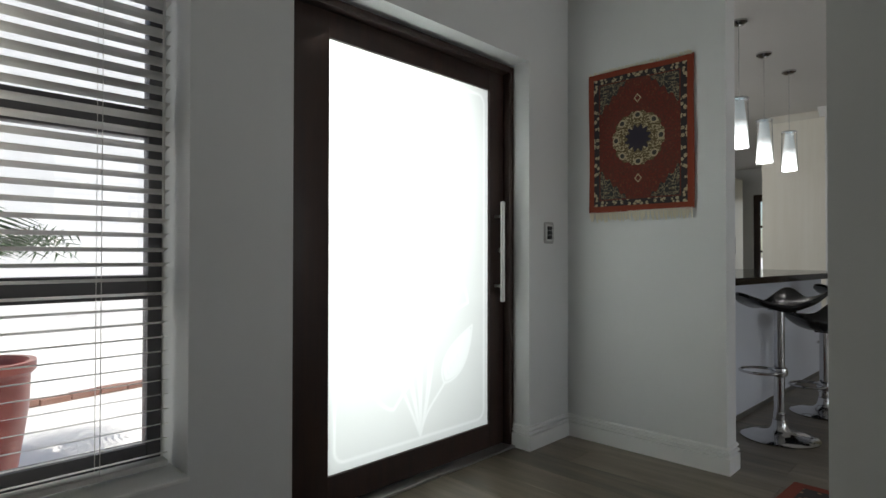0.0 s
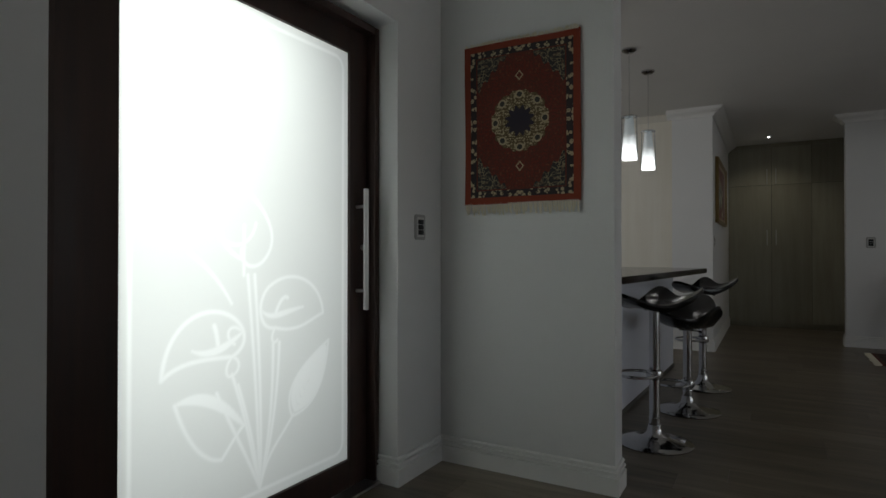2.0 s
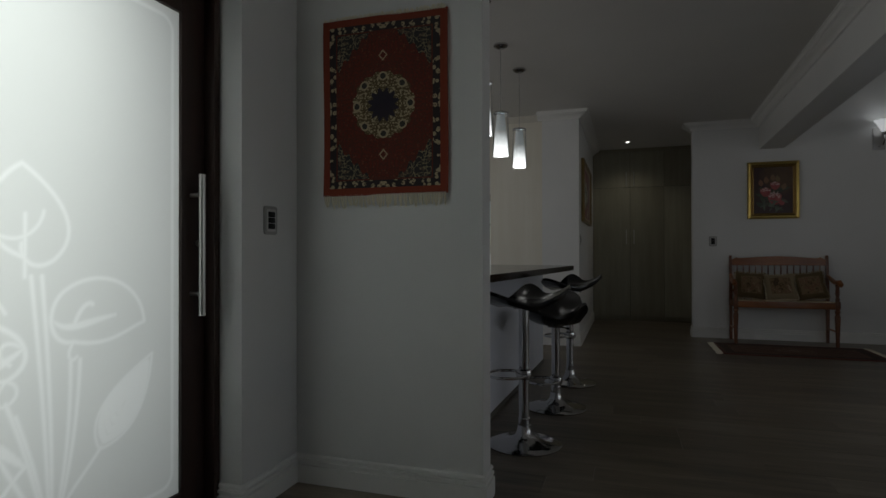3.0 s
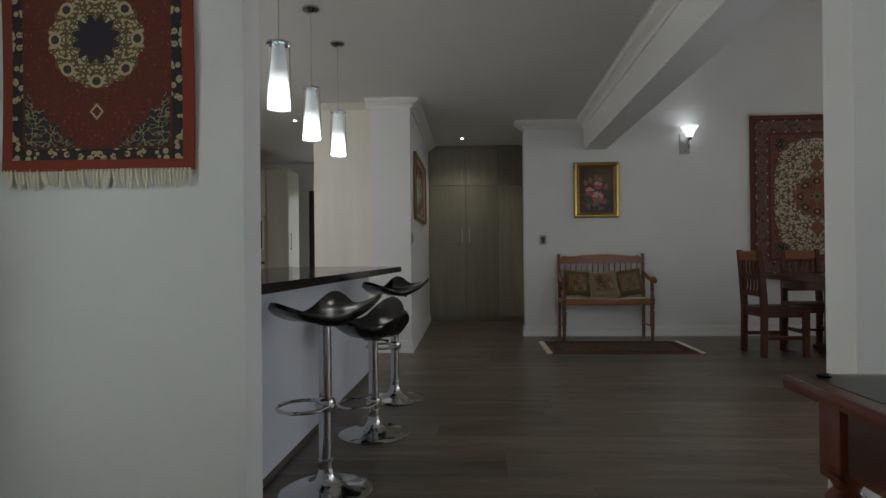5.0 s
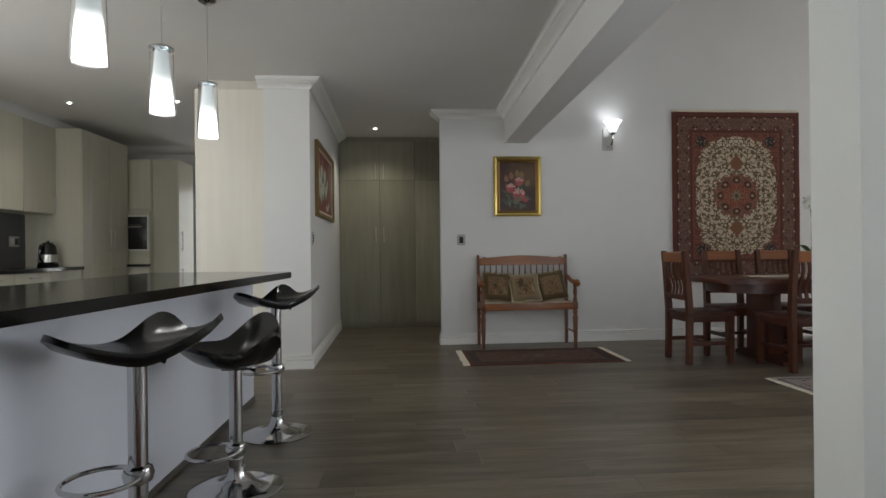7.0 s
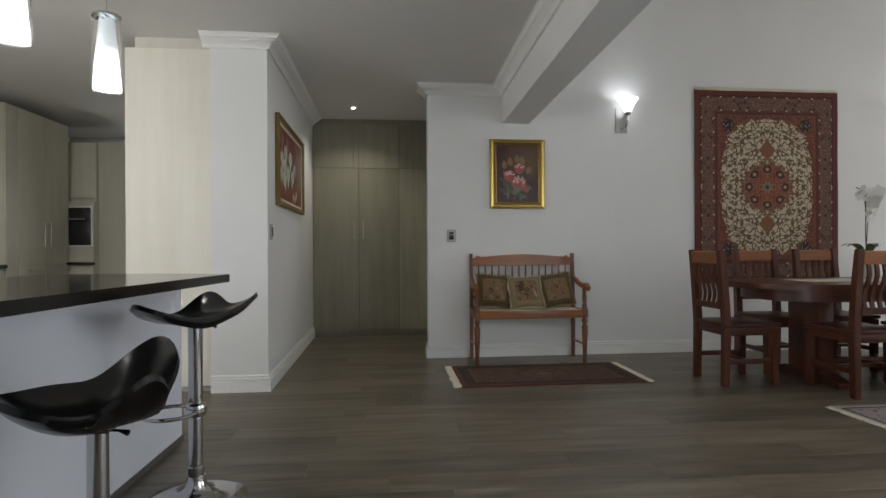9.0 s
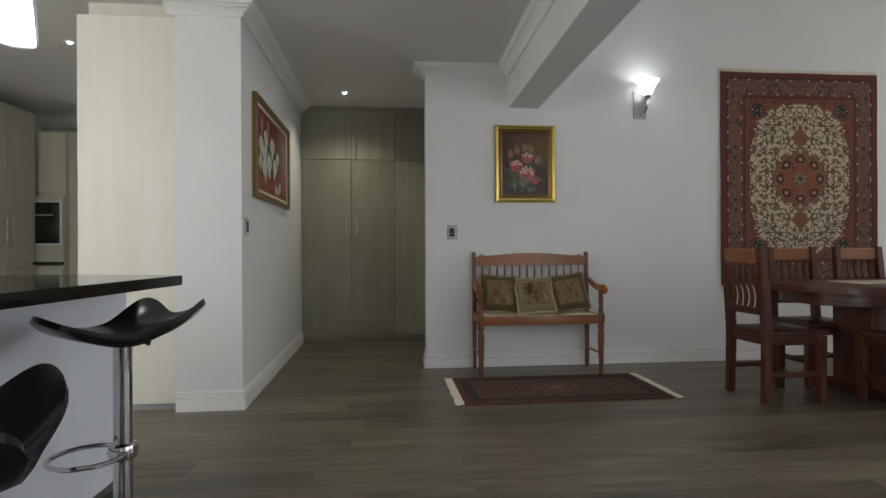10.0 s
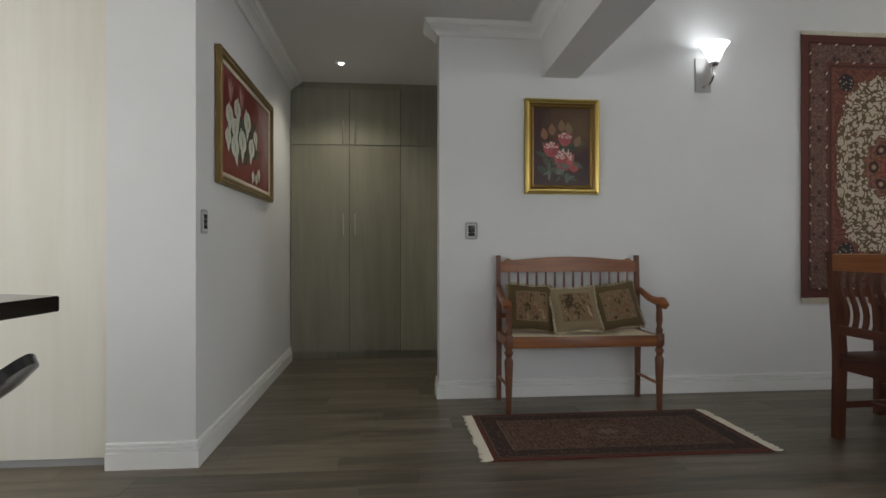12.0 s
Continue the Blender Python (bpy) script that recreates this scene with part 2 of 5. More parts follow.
wall("wall_kitchen_side", [(3.125, 3.25, 2.522, 2.7, 0, CEILING), (3.125, 3.25, 2.7, 4.3, 0, 1.05), (3.125, 3.25, 2.7, 4.3, 2.25, CEILING), (3.125, 3.25, 4.3, 4.85, 0, CEILING)])
wall("wall_kitchen", [(3.26, 3.8, 4.7, 4.85, 0, CEILING), (3.8, 6.2, 4.7, 4.85, 0, 1.05), (3.8, 6.2, 4.7, 4.85, 2.25, CEILING), (6.2, 11.2, 4.7, 4.85, 0, CEILING)])
wall("wall_kitchen_end", [(11.0, 11.15, 1.5, 2.62, 0, CEILING), (11.0, 11.15, 2.62, 3.5, 2.05, CEILING), (11.0, 11.15, 3.5, 4.7, 0, CEILING)])
wall("wall_pillar", [(7.13, 7.28, 1.365, 1.755, 0, CEILING), (7.28, 10.2, 1.365, 1.5, 0, CEILING), (10.2, 11.15, 1.365, 1.5, 0, CEILING)])
wall("wall_cupboard_back", [(10.2, 10.35, -0.3, 1.365, 0, CEILING)])
wall("wall_bench", [(8.2, 8.35, -9.3, 0.148, 0, HIGH), (8.35, 10.2, -0.24, -0.09, 0, CEILING)])
wall("wall_dining", [(3.375, 4.1, -9.3, -9.15, 0, HIGH), (4.1, 7.9, -9.3, -9.15, 2.45, HIGH), (7.9, 8.2, -9.3, -9.15, 0, HIGH), (4.1, 7.9, -9.3, -9.15, 0, 0.06)])
for beam_name, z0, z1 in (("beam", 2.162, CEILING), ("wall_dining_upper", CEILING, HIGH)):
    bm = BM()
    prism(bm, [(3.375, -0.402), (8.2, -0.55), (8.2, -0.80), (3.375, -0.649)], "z", z0, z1)
    structure(beam_name, bm, WALL, "white plastered beam" if z1 == CEILING else "white plastered wall over a beam", "beam" if z1 == CEILING else "wall", 0)

bm = BM()
box(bm, -2.75, 3.375, -3.15, 2.52, CEILING, CEILING + 0.12)
box(bm, 3.375, 11.15, -0.549, 2.52, CEILING, CEILING + 0.12)
box(bm, 3.135, 11.15, 2.52, 4.85, CEILING, CEILING + 0.12)
structure("ceiling", bm, CEIL, "flat white painted ceiling", "ceiling", 0)
bm = BM()
box(bm, 3.235, 8.35, -9.3, -0.55, HIGH, HIGH + 0.12)
structure("ceiling_high", bm, CEIL, "high white dining room ceiling", "ceiling", 0)

bm = BM()
box(bm, -2.75, 11.15, -9.3, 2.52, -0.2, -0.012)
box(bm, 3.125, 11.15, 2.52, 4.85, -0.2, -0.012)
structure("floor", bm, DARK, "floor slab under wood-look planks", "floor", 0)

BASE = [(0.0, 0.0), (0.019, 0.0), (0.019, 0.074), (0.006, 0.077), (0.006, 0.083), (0.016, 0.086), (0.016, 0.096), (0.004, 0.099), (0.004, 0.105), (0.012, 0.108), (0.011, 0.115), (0.005, 0.120), (0.0, 0.120)]
CORN = [(0.0, CEILING), (0.0, CEILING - 0.082), (0.018, CEILING - 0.082), (0.022, CEILING - 0.068), (0.034, CEILING - 0.058), (0.056, CEILING - 0.044),
        (0.068, CEILING - 0.038), (0.070, CEILING - 0.032), (0.086, CEILING - 0.027), (0.096, CEILING - 0.008), (0.105, CEILING - 0.006), (0.105, CEILING)]


def skirting(name, path):
    bm = BM()
    sweep(bm, BASE, path)
    return structure(name, bm, TRIM, "white moulded skirting board", "baseboard", 40)


def cornice(name, path):
    bm = BM()
    sweep(bm, CORN, path)
    return structure(name, bm, TRIM, "white moulded plaster cornice", "cornice", 40)


skirting("baseboard_carpet_wall", [(3.25, 1.415), (3.125, 1.415), (3.125, 2.255), (2.755, 2.255), (2.755, 2.39)])
skirting("baseboard_entrance", [(1.38, 2.39), (1.38, 2.255), (-2.6, 2.255)])
skirting("baseboard_pillar", [(9.61, 1.365), (7.13, 1.365), (7.13, 1.755)])
skirting("baseboard_bench", [(8.2, -9.15), (8.2, 0.148), (8.35, 0.148)])
skirting("baseboard_study_end", [(3.375, -0.325), (3.235, -0.325), (3.235, -3.0)][::-1])
skirting("baseboard_study_side", [(1.1, -3.0), (1.1, 0.638), (0.97, 0.638), (0.97, -3.0)][::-1])
cornice("cornice_pillar", [(9.61, 1.365), (7.13, 1.365), (7.13, 1.80)])
cornice("cornice_bench", [(3.375, -0.402), (8.2, -0.55), (8.2, 0.148), (8.35, 0.148)])

# ---- entrance door ----
def entrance_door():
    door = thing("door_1", pose(0, 0, 0), "dark-stained wooden entrance door with etched frosted glass", "door")
    door["kind"] = "structure"
    bm = BM()
    for x0, x1, z0, z1 in ((1.382, 1.44, 0.0, 1.998), (2.722, 2.753, 0.0, 1.998), (1.44, 2.722, 1.965, 1.998)):
        box(bm, x0, x1, 2.352, 2.5, z0, z1, 0.004)
    part("door_frame", bm, DOOR_WOOD, door)
    bm = BM()
    for x0, x1, z0, z1 in ((1.444, 1.622, 0.016, 1.962), (2.604, 2.718, 0.016, 1.962), (1.622, 2.604, 0.016, 0.135), (1.622, 2.604, 1.858, 1.962)):
        box(bm, x0, x1, 2.395, 2.440, z0, z1, 0.003)
    leaf = part("door_leaf", bm, DOOR_WOOD, door)
    pane = part("glass_pane", etched_pane(1.612, 2.614, 0.125, 1.868, 2.408), FROST, leaf, "frosted glass with etched lily design", 0)
    mark = pane.data.attributes.new("etch", "FLOAT", "POINT")
    mark.data.foreach_set("value", etch_amount(pane.data))
    for side, y in ((-1, 2.395), (1, 2.440)):
        bm = BM()
        tube(bm, [(2.650, y + side * 0.05, 0.765), (2.650, y + side * 0.05, 1.28)], 0.0125, 16)
        for z in (0.845, 1.205):
            tube(bm, [(2.650, y, z), (2.650, y + side * 0.05, z)], 0.008, 10)
        part("pull_handle", bm, STEEL, leaf, "long brushed steel pull handle")
    for z in (0.28, 0.52, 1.5, 1.72):
        bm = BM()
        tube(bm, [(1.444, 2.388, z - 0.05), (1.444, 2.388, z + 0.05)], 0.007, 8)
        part("hinge", bm, STEEL, door)
    bm = BM()
    tube(bm, [(2.685, 2.395, 1.03), (2.685, 2.385, 1.03)], 0.012, 14)
    part("lock_cylinder", bm, STEEL, leaf)
    bm = BM()
    box(bm, 1.382, 2.753, 2.33, 2.5, 0.0, 0.012, 0.003)
    part("threshold", bm, STEEL, door, "pale metal threshold strip")
    return door


def etched_pane(x0, x1, z0, z1, y, step=0.0042):
    """One sheet of glass, cut finely enough to carry the etched lines."""
    bm = BM()
    nx, nz = int((x1 - x0) / step), int((z1 - z0) / step)
    rows = [[bm.verts.new((x0 + (x1 - x0) * i / nx, y, z0 + (z1 - z0) * k / nz)) for i in range(nx + 1)] for k in range(nz + 1)]
    for a, b in zip(rows, rows[1:]):
        for i in range(nx):
            bm.faces.new((a[i], a[i + 1], b[i + 1], b[i]))
    return bm


LINES = []


def ribbon(points, width):
    LINES.append((np.array(points), np.array(width if isinstance(width, list) else [width] * len(points)) / 2))


def curve(p0, p1, p2, p3, n=18):
    out = []
    for i in range(n + 1):
        t = i / n
        a, b, c, d = (1 - t) ** 3, 3 * t * (1 - t) ** 2, 3 * t * t * (1 - t), t ** 3
        out.append((a * p0[0] + b * p1[0] + c * p2[0] + d * p3[0], a * p0[1] + b * p1[1] + c * p2[1] + d * p3[1]))
    return out


def etch_lilies():
    """Arum lilies with stems and leaves, and a border line with round corners."""
    w = 0.009
    x0, x1, z0, z1, r = 1.660, 2.574, 0.172, 1.825, 0.05
    border = []
    for cx, cz, a0 in ((x1 - r, z0 + r, -90), (x1 - r, z1 - r, 0), (x0 + r, z1 - r, 90), (x0 + r, z0 + r, 180)):
        border += [(cx + r * math.cos(radians(a0 + k * 15)), cz + r * math.sin(radians(a0 + k * 15))) for k in range(7)]
    ribbon(border + border[:1], 0.010)
    root = (2.13, 0.18)
    # stems, each a pair of lines
    for tip, bend in (((2.01, 0.60), (2.07, 0.44)), ((2.035, 0.56), (2.09, 0.40)), ((2.19, 0.68), (2.19, 0.42)), ((2.22, 0.68), (2.21, 0.44)), ((2.075, 0.93), (2.12, 0.50)), ((2.105, 0.93), (2.14, 0.52)),
                      ((1.95, 0.55), (2.03, 0.38)), ((2.29, 0.40), (2.20, 0.30))):
        ribbon(curve(root, (root[0] + (bend[0] - root[0]) * 0.5, 0.3), bend, tip), w)
    # tall upright bloom with its rolled lip
    ribbon(curve((2.05, 1.235), (1.96, 1.18), (1.91, 1.04), (2.05, 0.985)), w)
    ribbon(curve((2.05, 1.235), (2.15, 1.17), (2.24, 1.06), (2.14, 0.975)), w)
    ribbon(curve((2.14, 0.975), (2.09, 0.94), (2.04, 0.97), (2.05, 1.02)), w)
    ribbon(curve((1.96, 1.06), (2.03, 1.00), (2.10, 1.05), (2.11, 1.11)), w * 0.7)
    ribbon([(2.058, 0.93), (2.058, 1.02), (2.059, 1.10)], w * 0.8)
    # wide bloom leaning to the hinges
    ribbon(curve((1.756, 0.628), (1.77, 0.80), (1.90, 0.84), (1.985, 0.805)), w * 1.2)
    ribbon(curve((1.985, 0.805), (2.07, 0.77), (2.09, 0.69), (2.01, 0.66)), w * 1.2)
    ribbon(curve((1.756, 0.628), (1.82, 0.68), (1.92, 0.665), (2.01, 0.66)), w * 1.2)
    ribbon(curve((1.86, 0.70), (1.92, 0.67), (1.98, 0.69), (2.05, 0.735)), [0.004 + 0.018 * math.sin(math.pi * k / 18) for k in range(19)])
    ribbon(curve((2.045, 0.745), (2.00, 0.78), (1.97, 0.73), (2.02, 0.70)), w * 0.8)
    ribbon(curve((1.955, 0.705), (1.95, 0.74), (1.945, 0.76), (1.94, 0.77)), w * 1.4)
    ribbon(curve((2.01, 0.66), (1.97, 0.62), (1.99, 0.58), (2.02, 0.60)) + curve((2.02, 0.60), (2.05, 0.62), (2.04, 0.65), (2.01, 0.66)), w * 0.7)
    # bloom towards the handle
    ribbon(curve((2.452, 0.767), (2.44, 0.90), (2.28, 0.96), (2.17, 0.885)), w)
    ribbon(curve((2.17, 0.885), (2.11, 0.84), (2.12, 0.73), (2.20, 0.735)), w)
    ribbon(curve((2.452, 0.767), (2.38, 0.75), (2.32, 0.70), (2.20, 0.735)), w)
    ribbon(curve((2.14, 0.80), (2.18, 0.76), (2.24, 0.79), (2.34, 0.80)), [0.004 + 0.014 * math.sin(math.pi * k / 18) for k in range(19)])
    ribbon(curve((2.20, 0.78), (2.22, 0.84), (2.25, 0.85), (2.26, 0.84)), w * 1.2)
    ribbon(curve((2.20, 0.735), (2.17, 0.70), (2.19, 0.67), (2.21, 0.69)), w * 0.7)
    # filled leaf with a mid vein
    leaf_r = curve((2.285, 0.395), (2.22, 0.52), (2.38, 0.60), (2.484, 0.654)) + curve((2.484, 0.654), (2.47, 0.52), (2.42, 0.40), (2.285, 0.395))
    ribbon(leaf_r, w * 0.8)
    for f in (0.2, 0.4, 0.6, 0.8):
        ribbon([(2.375 + (px - 2.375) * f, 0.515 + (pz - 0.515) * f) for px, pz in leaf_r], 0.024)
    # low bloom with a filled lip, and a slender leaf behind
    ribbon(curve((1.80, 0.545), (1.88, 0.56), (1.95, 0.54), (2.06, 0.42)), [0.006 + 0.03 * math.sin(math.pi * k / 18) for k in range(19)])
    ribbon(curve((1.80, 0.545), (1.84, 0.42), (1.90, 0.34), (1.97, 0.33)), w)
    ribbon(curve((1.97, 0.33), (2.00, 0.36), (2.03, 0.40), (2.06, 0.42)), w)
    ribbon(curve((1.849, 1.006), (1.92, 0.96), (1.97, 0.90), (2.008, 0.837)), w * 0.7)


def etch_amount(me):
    """How deeply each point of the pane is etched: 1 on a line, fading to 0 beside it."""
    etch_lilies()
    co = np.zeros(len(me.vertices) * 3)
    me.vertices.foreach_get("co", co)
    p = co.reshape(-1, 3)[:, (0, 2)]
    amount = np.zeros(len(p))
    for pts, half in LINES:
        for a, b, h in zip(pts, pts[1:], half):
            near = np.where((np.abs(p - (a + b) / 2) < np.abs(b - a) / 2 + h + 0.012).all(1))[0]
            d = b - a
            t = np.clip(((p[near] - a) @ d) / max(d @ d, 1e-12), 0, 1)
            dist = np.linalg.norm(p[near] - a - t[:, None] * d, axis=1)
            amount[near] = np.maximum(amount[near], np.clip((h + 0.006 - dist) / 0.009, 0, 1))
    return amount


entrance_door()


# ---- blind window ----
def blind_window():
    win = thing("window_1", pose(0, 0, 0), "dark-framed window behind a slatted blind", "window")
    win["kind"] = "structure"
    bm = BM()
    for x0, x1, z0, z1 in ((0.985, 1.028, 0.347, 2.008), (-0.348, -0.30, 0.347, 2.008), (-0.30, 0.985, 0.347, 0.40), (-0.30, 0.985, 1.96, 2.008),
                           (-0.30, 0.985, 0.862, 0.938), (-0.30, 0.985, 1.375, 1.47)):
        box(bm, x0, x1, 2.468, 2.518, z0, z1, 0.004)
    part("window_frame", bm, ALUMINIUM, win)
    for z0, z1 in ((0.40, 0.862), (0.938, 1.375), (1.47, 1.96)):
        bm = BM()
        box(bm, -0.30, 0.985, 2.484, 2.488, z0, z1)
        part("pane", bm, GLASS, win, "", 0).visible_shadow = False
    bm = BM()
    box(bm, -0.35, 1.03, 2.235, 2.468, 0.335, 0.347, 0.003)
    part("window_sill", bm, TRIM, win)
    return win


blind_window()


def glazed_opening(name, m, width, height, leaves):
    """An assumed, unseen sliding door in its own plane y = 0, standing on its sill, dark-framed."""
    w = thing(name, m, "dark-framed sliding glass door, unseen and assumed", "window")
    w["kind"] = "structure"
    bm = BM()
    for x0, x1, z0, z1 in ((0.0, 0.05, 0.0, height), (width - 0.05, width, 0.0, height), (0.05, width - 0.05, 0.0, 0.05), (0.05, width - 0.05, height - 0.05, height)):
        box(bm, x0, x1, -0.04, 0.04, z0, z1, 0.003)
    part("window_frame", bm, ALUMINIUM, w)
    step = (width - 0.1) / leaves
    for i in range(leaves):
        a = 0.05 + i * step
        bm = BM()
        for x0, x1, z0, z1 in ((a, a + 0.05, 0.052, height - 0.052), (a + step - 0.05, a + step - 0.002, 0.052, height - 0.052), (a + 0.05, a + step - 0.05, 0.052, 0.12), (a + 0.05, a + step - 0.05, height - 0.12, height - 0.052)):
            box(bm, x0, x1, -0.02, 0.02, z0, z1, 0.002)
        sash = part("sash", bm, ALUMINIUM, w)
        bm = BM()
        box(bm, a + 0.05, a + step - 0.05, -0.003, 0.003, 0.12, height - 0.12)
        part("pane", bm, GLASS, sash, "", 0).visible_shadow = False


# Neither door is seen; they glaze the openings of two added lamps.
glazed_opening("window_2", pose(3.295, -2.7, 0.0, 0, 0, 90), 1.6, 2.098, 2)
glazed_opening("window_3", pose(4.1, -9.225, 0.06), 3.8, 2.388, 4)
SLAT = plain("blind_slat", (0.70, 0.68, 0.65), 0.35)
blind = thing("venetian_blind", pose(0.36, 2.365, 0.36), "grey horizontal slatted blind hanging in a window", "blind")
bm = BM()
prism(bm, [(-0.025, -0.001), (0.0, 0.001), (0.025, -0.001), (0.025, -0.0002), (0.0, 0.0018), (-0.025, -0.0002)], "x", -0.655, 0.645)
slat_mesh = mesh_of("slat", bm, SLAT, 0)
for i in range(36):
    ob = new("slat", slat_mesh)
    ob.parent = blind
    ob.matrix_basis = pose(0, 0, 0.035 + 0.0445 * i, -13)
bm = BM()
box(bm, -0.655, 0.645, -0.025, 0.025, 0.0, 0.018, 0.003)
part("bottom_rail", bm, SLAT, blind)
bm = BM()
box(bm, -0.655, 0.645, -0.028, 0.028, 1.6, 1.648, 0.003)
part("head_rail", bm, SLAT, blind)
for x in (-0.4, 0.1, 0.46):
    bm = BM()
    for y in (-0.026, 0.026):
        tube(bm, [(x, y, 0.01), (x, y, 1.6)], 0.0012, 5)
    part("ladder_cord", bm, SLAT, blind)
bm = BM()
tube(bm, [(0.62, -0.035, 1.6), (0.622, -0.036, 0.75)], 0.004, 6)
part("tilt_wand", bm, SLAT, blind)

# ---- outdoors ----
PAVING = paint("pale_paving", (0.84, 0.83, 0.80), 0.8, 0.10, 0.3, 30)
bm = BM()
bmesh.ops.create_grid(bm, x_segments=2, y_segments=2, size=400)
for v in bm.verts:
    v.co.z = -0.21
structure("ground", bm, PAVING, "pale sunlit paving outside", "ground", 0)
# Unseen eave, added; it shades the paving nearest the entrance.
bm = BM()
box(bm, -3.0, 3.6, 2.52, 2.95, 2.62, 2.78)
structure("unseen_eave", bm, CEIL, "unseen white roof eave added over the entrance", "roof", 0)
# Made-up pale wall hiding the sky, so the blind window looks out on white.
BACKDROP = paint("backdrop_paint", (0.84, 0.84, 0.83), 0.8, 0.06, 0.2, 30)
bm = BM()
box(bm, -14.0, 14.0, 11.0, 11.3, -0.21, 5.6, 0.01)
structure("pale_backdrop_wall", bm, BACKDROP, "made-up tall pale backdrop for the white glare outdoors", "wall", 0)
BRICK = paint("brick_edging", (0.30, 0.17, 0.13), 0.85, 0.2, 0.4, 40)
edging = tagged(new("brick_edging"), "row of red bricks edging the paving", "edging", kind="structure")
bm = BM()
box(bm, -0.108, 0.108, -0.05, 0.05, 0.0, 0.05, 0.006)
brick_mesh = mesh_of("brick", bm, BRICK, 0)
for i in range(28):
    ob = new("brick", brick_mesh)
    ob.parent = edging
    ob.matrix_basis = pose(-2.6 + 0.225 * i, 5.35 + 0.04 * i, -0.212 + 0.004 * (i % 3), 0, 0, 10)
POT = paint("glazed_red_pot", (0.35, 0.09, 0.07), 0.35, 0.12, 0.1, 20)
LEAF = plain("palm_leaf", (0.07, 0.13, 0.045), 0.45)
pot = thing("potted_palm", pose(0.763, 4.27, -0.21) @ Matrix.Scale(1.24, 4), "small palm in a red glazed pot outside", "potted plant")
bm = BM()
lathe(bm, [(0.0, 0.0), (0.11, 0.0), (0.14, 0.08), (0.175, 0.33), (0.18, 0.47), (0.2, 0.49), (0.2, 0.53), (0.175, 0.53), (0.168, 0.49), (0.0, 0.49)])
part("pot", bm, POT, pot)
bm = BM()
tube(bm, [(0, 0, 0.49), (0.02, 0.0, 0.75), (0.0, 0.02, 0.97)], [0.035, 0.03, 0.02])
part("trunk", bm, BRICK, pot)
bm = BM()
rnd = random.Random(4)
for k in range(24):
    a, lean, ln = k * 2.4, rnd.uniform(0.3, 1.2), rnd.uniform(0.32, 0.5)
    for j in range(10):
        t0, t1 = 0.15 + j * 0.085, 0.15 + (j + 1) * 0.085
        for s in (-1, 1):
            def at(t):
                return Vector((math.cos(a) * ln * t * (0.4 + lean * 0.5), math.sin(a) * ln * t * (0.4 + lean * 0.5), 0.94 + ln * (t * 0.9 - lean * 0.75 * t * t)))
            p, q = at(t0), at(t1)
            side = Vector((-math.sin(a), math.cos(a), -0.3)) * s * 0.16 * math.sin(math.pi * t0)
            v = [bm.verts.new(c) for c in (p, p * 0.6 + q * 0.4, q + side + Vector((0, 0, -0.02)))]
            bm.faces.new(v)
part("crown", bm, LEAF, pot, "", 0)

# ---- breakfast counter ----
STRIP = plain("dark_floor_strip", (0.13, 0.12, 0.11), 0.5)
counter = thing("breakfast_counter", pose(0, 0, 0), "white-fronted breakfast bar under a black stone top", "counter")
bm = BM()
prism(bm, [(3.262, 1.69), (6.118, 1.606), (6.118, 2.2), (3.262, 2.2)], "z", 0.03, 0.838)
part("body", bm, FRONT, counter, "", 0)
bm = BM()
prism(bm, [(3.262, 1.684), (6.124, 1.600), (6.124, 2.206), (3.262, 2.206)], "z", 0.0, 0.03)
part("plinth", bm, STRIP, counter, "dark floor strip", 0)
top = thing("countertop", pose(0, 0, 0), "black polished stone bar top, tapered overhang", "countertop")
bm = BM()
prism(bm, [(3.264, 1.585), (5.968, 1.318), (6.14, 1.74), (6.14, 2.3), (3.264, 2.3)], "z", 0.84, 0.88)
bmesh.ops.bevel(bm, geom=bm.edges[:], offset=0.003, segments=2, affect="EDGES")
part("slab", bm, STONE, top)


# ---- cupboards ----
def bar_handle(parent, place, length, axis="z", out=(-1, 0, 0), r=0.006):
    p, o = Vector(place), Vector(out) * 0.03
    d = Vector({"x": (1, 0, 0), "y": (0, 1, 0), "z": (0, 0, 1)}[axis]) * length / 2
    bm = BM()
    tube(bm, [p - d + o, p + d + o], r, 10)
    for k in (-0.82, 0.82):
        tube(bm, [p + d * k, p + d * k + o], r * 0.8, 8)
    return part("handle", bm, STEEL, parent, "brushed steel bar handle")


hall = thing("hall_cupboard", pose(9.61, 0, 0), "grey wood-grain built-in cupboard with steel handles", "cupboard")
bm = BM()
box(bm, 0.02, 0.58, -0.088, 1.363, 0.07, 2.49)
part("body", bm, DARK, hall, "", 0)
bm = BM()
box(bm, 0.03, 0.58, -0.088, 1.363, 0.0, 0.07)
part("plinth", bm, LAMINATE, hall, "", 0)
bm = BM()
box(bm, 0.004, 0.02, -0.088, 1.363, 2.442, 2.499)
part("top_filler", bm, LAMINATE, hall, "", 0)
for i, (y1, y0) in enumerate(((1.360, 0.842), (0.838, 0.382), (0.378, -0.085))):
    for z0, z1 in ((0.072, 1.934), (1.939, 2.44)):
        bm = BM()
        box(bm, 0.0, 0.018, y0, y1, z0, z1, 0.0015)
        leaf = part("door", bm, LAMINATE, hall, "", 0)
        if i < 2:
            y = y0 + 0.05 if i == 0 else y1 - 0.05
            z = 1.22 if z0 < 1 else 2.05
            bar_handle(leaf, (0.0, y, z), 0.2 if z0 < 1 else 0.2)

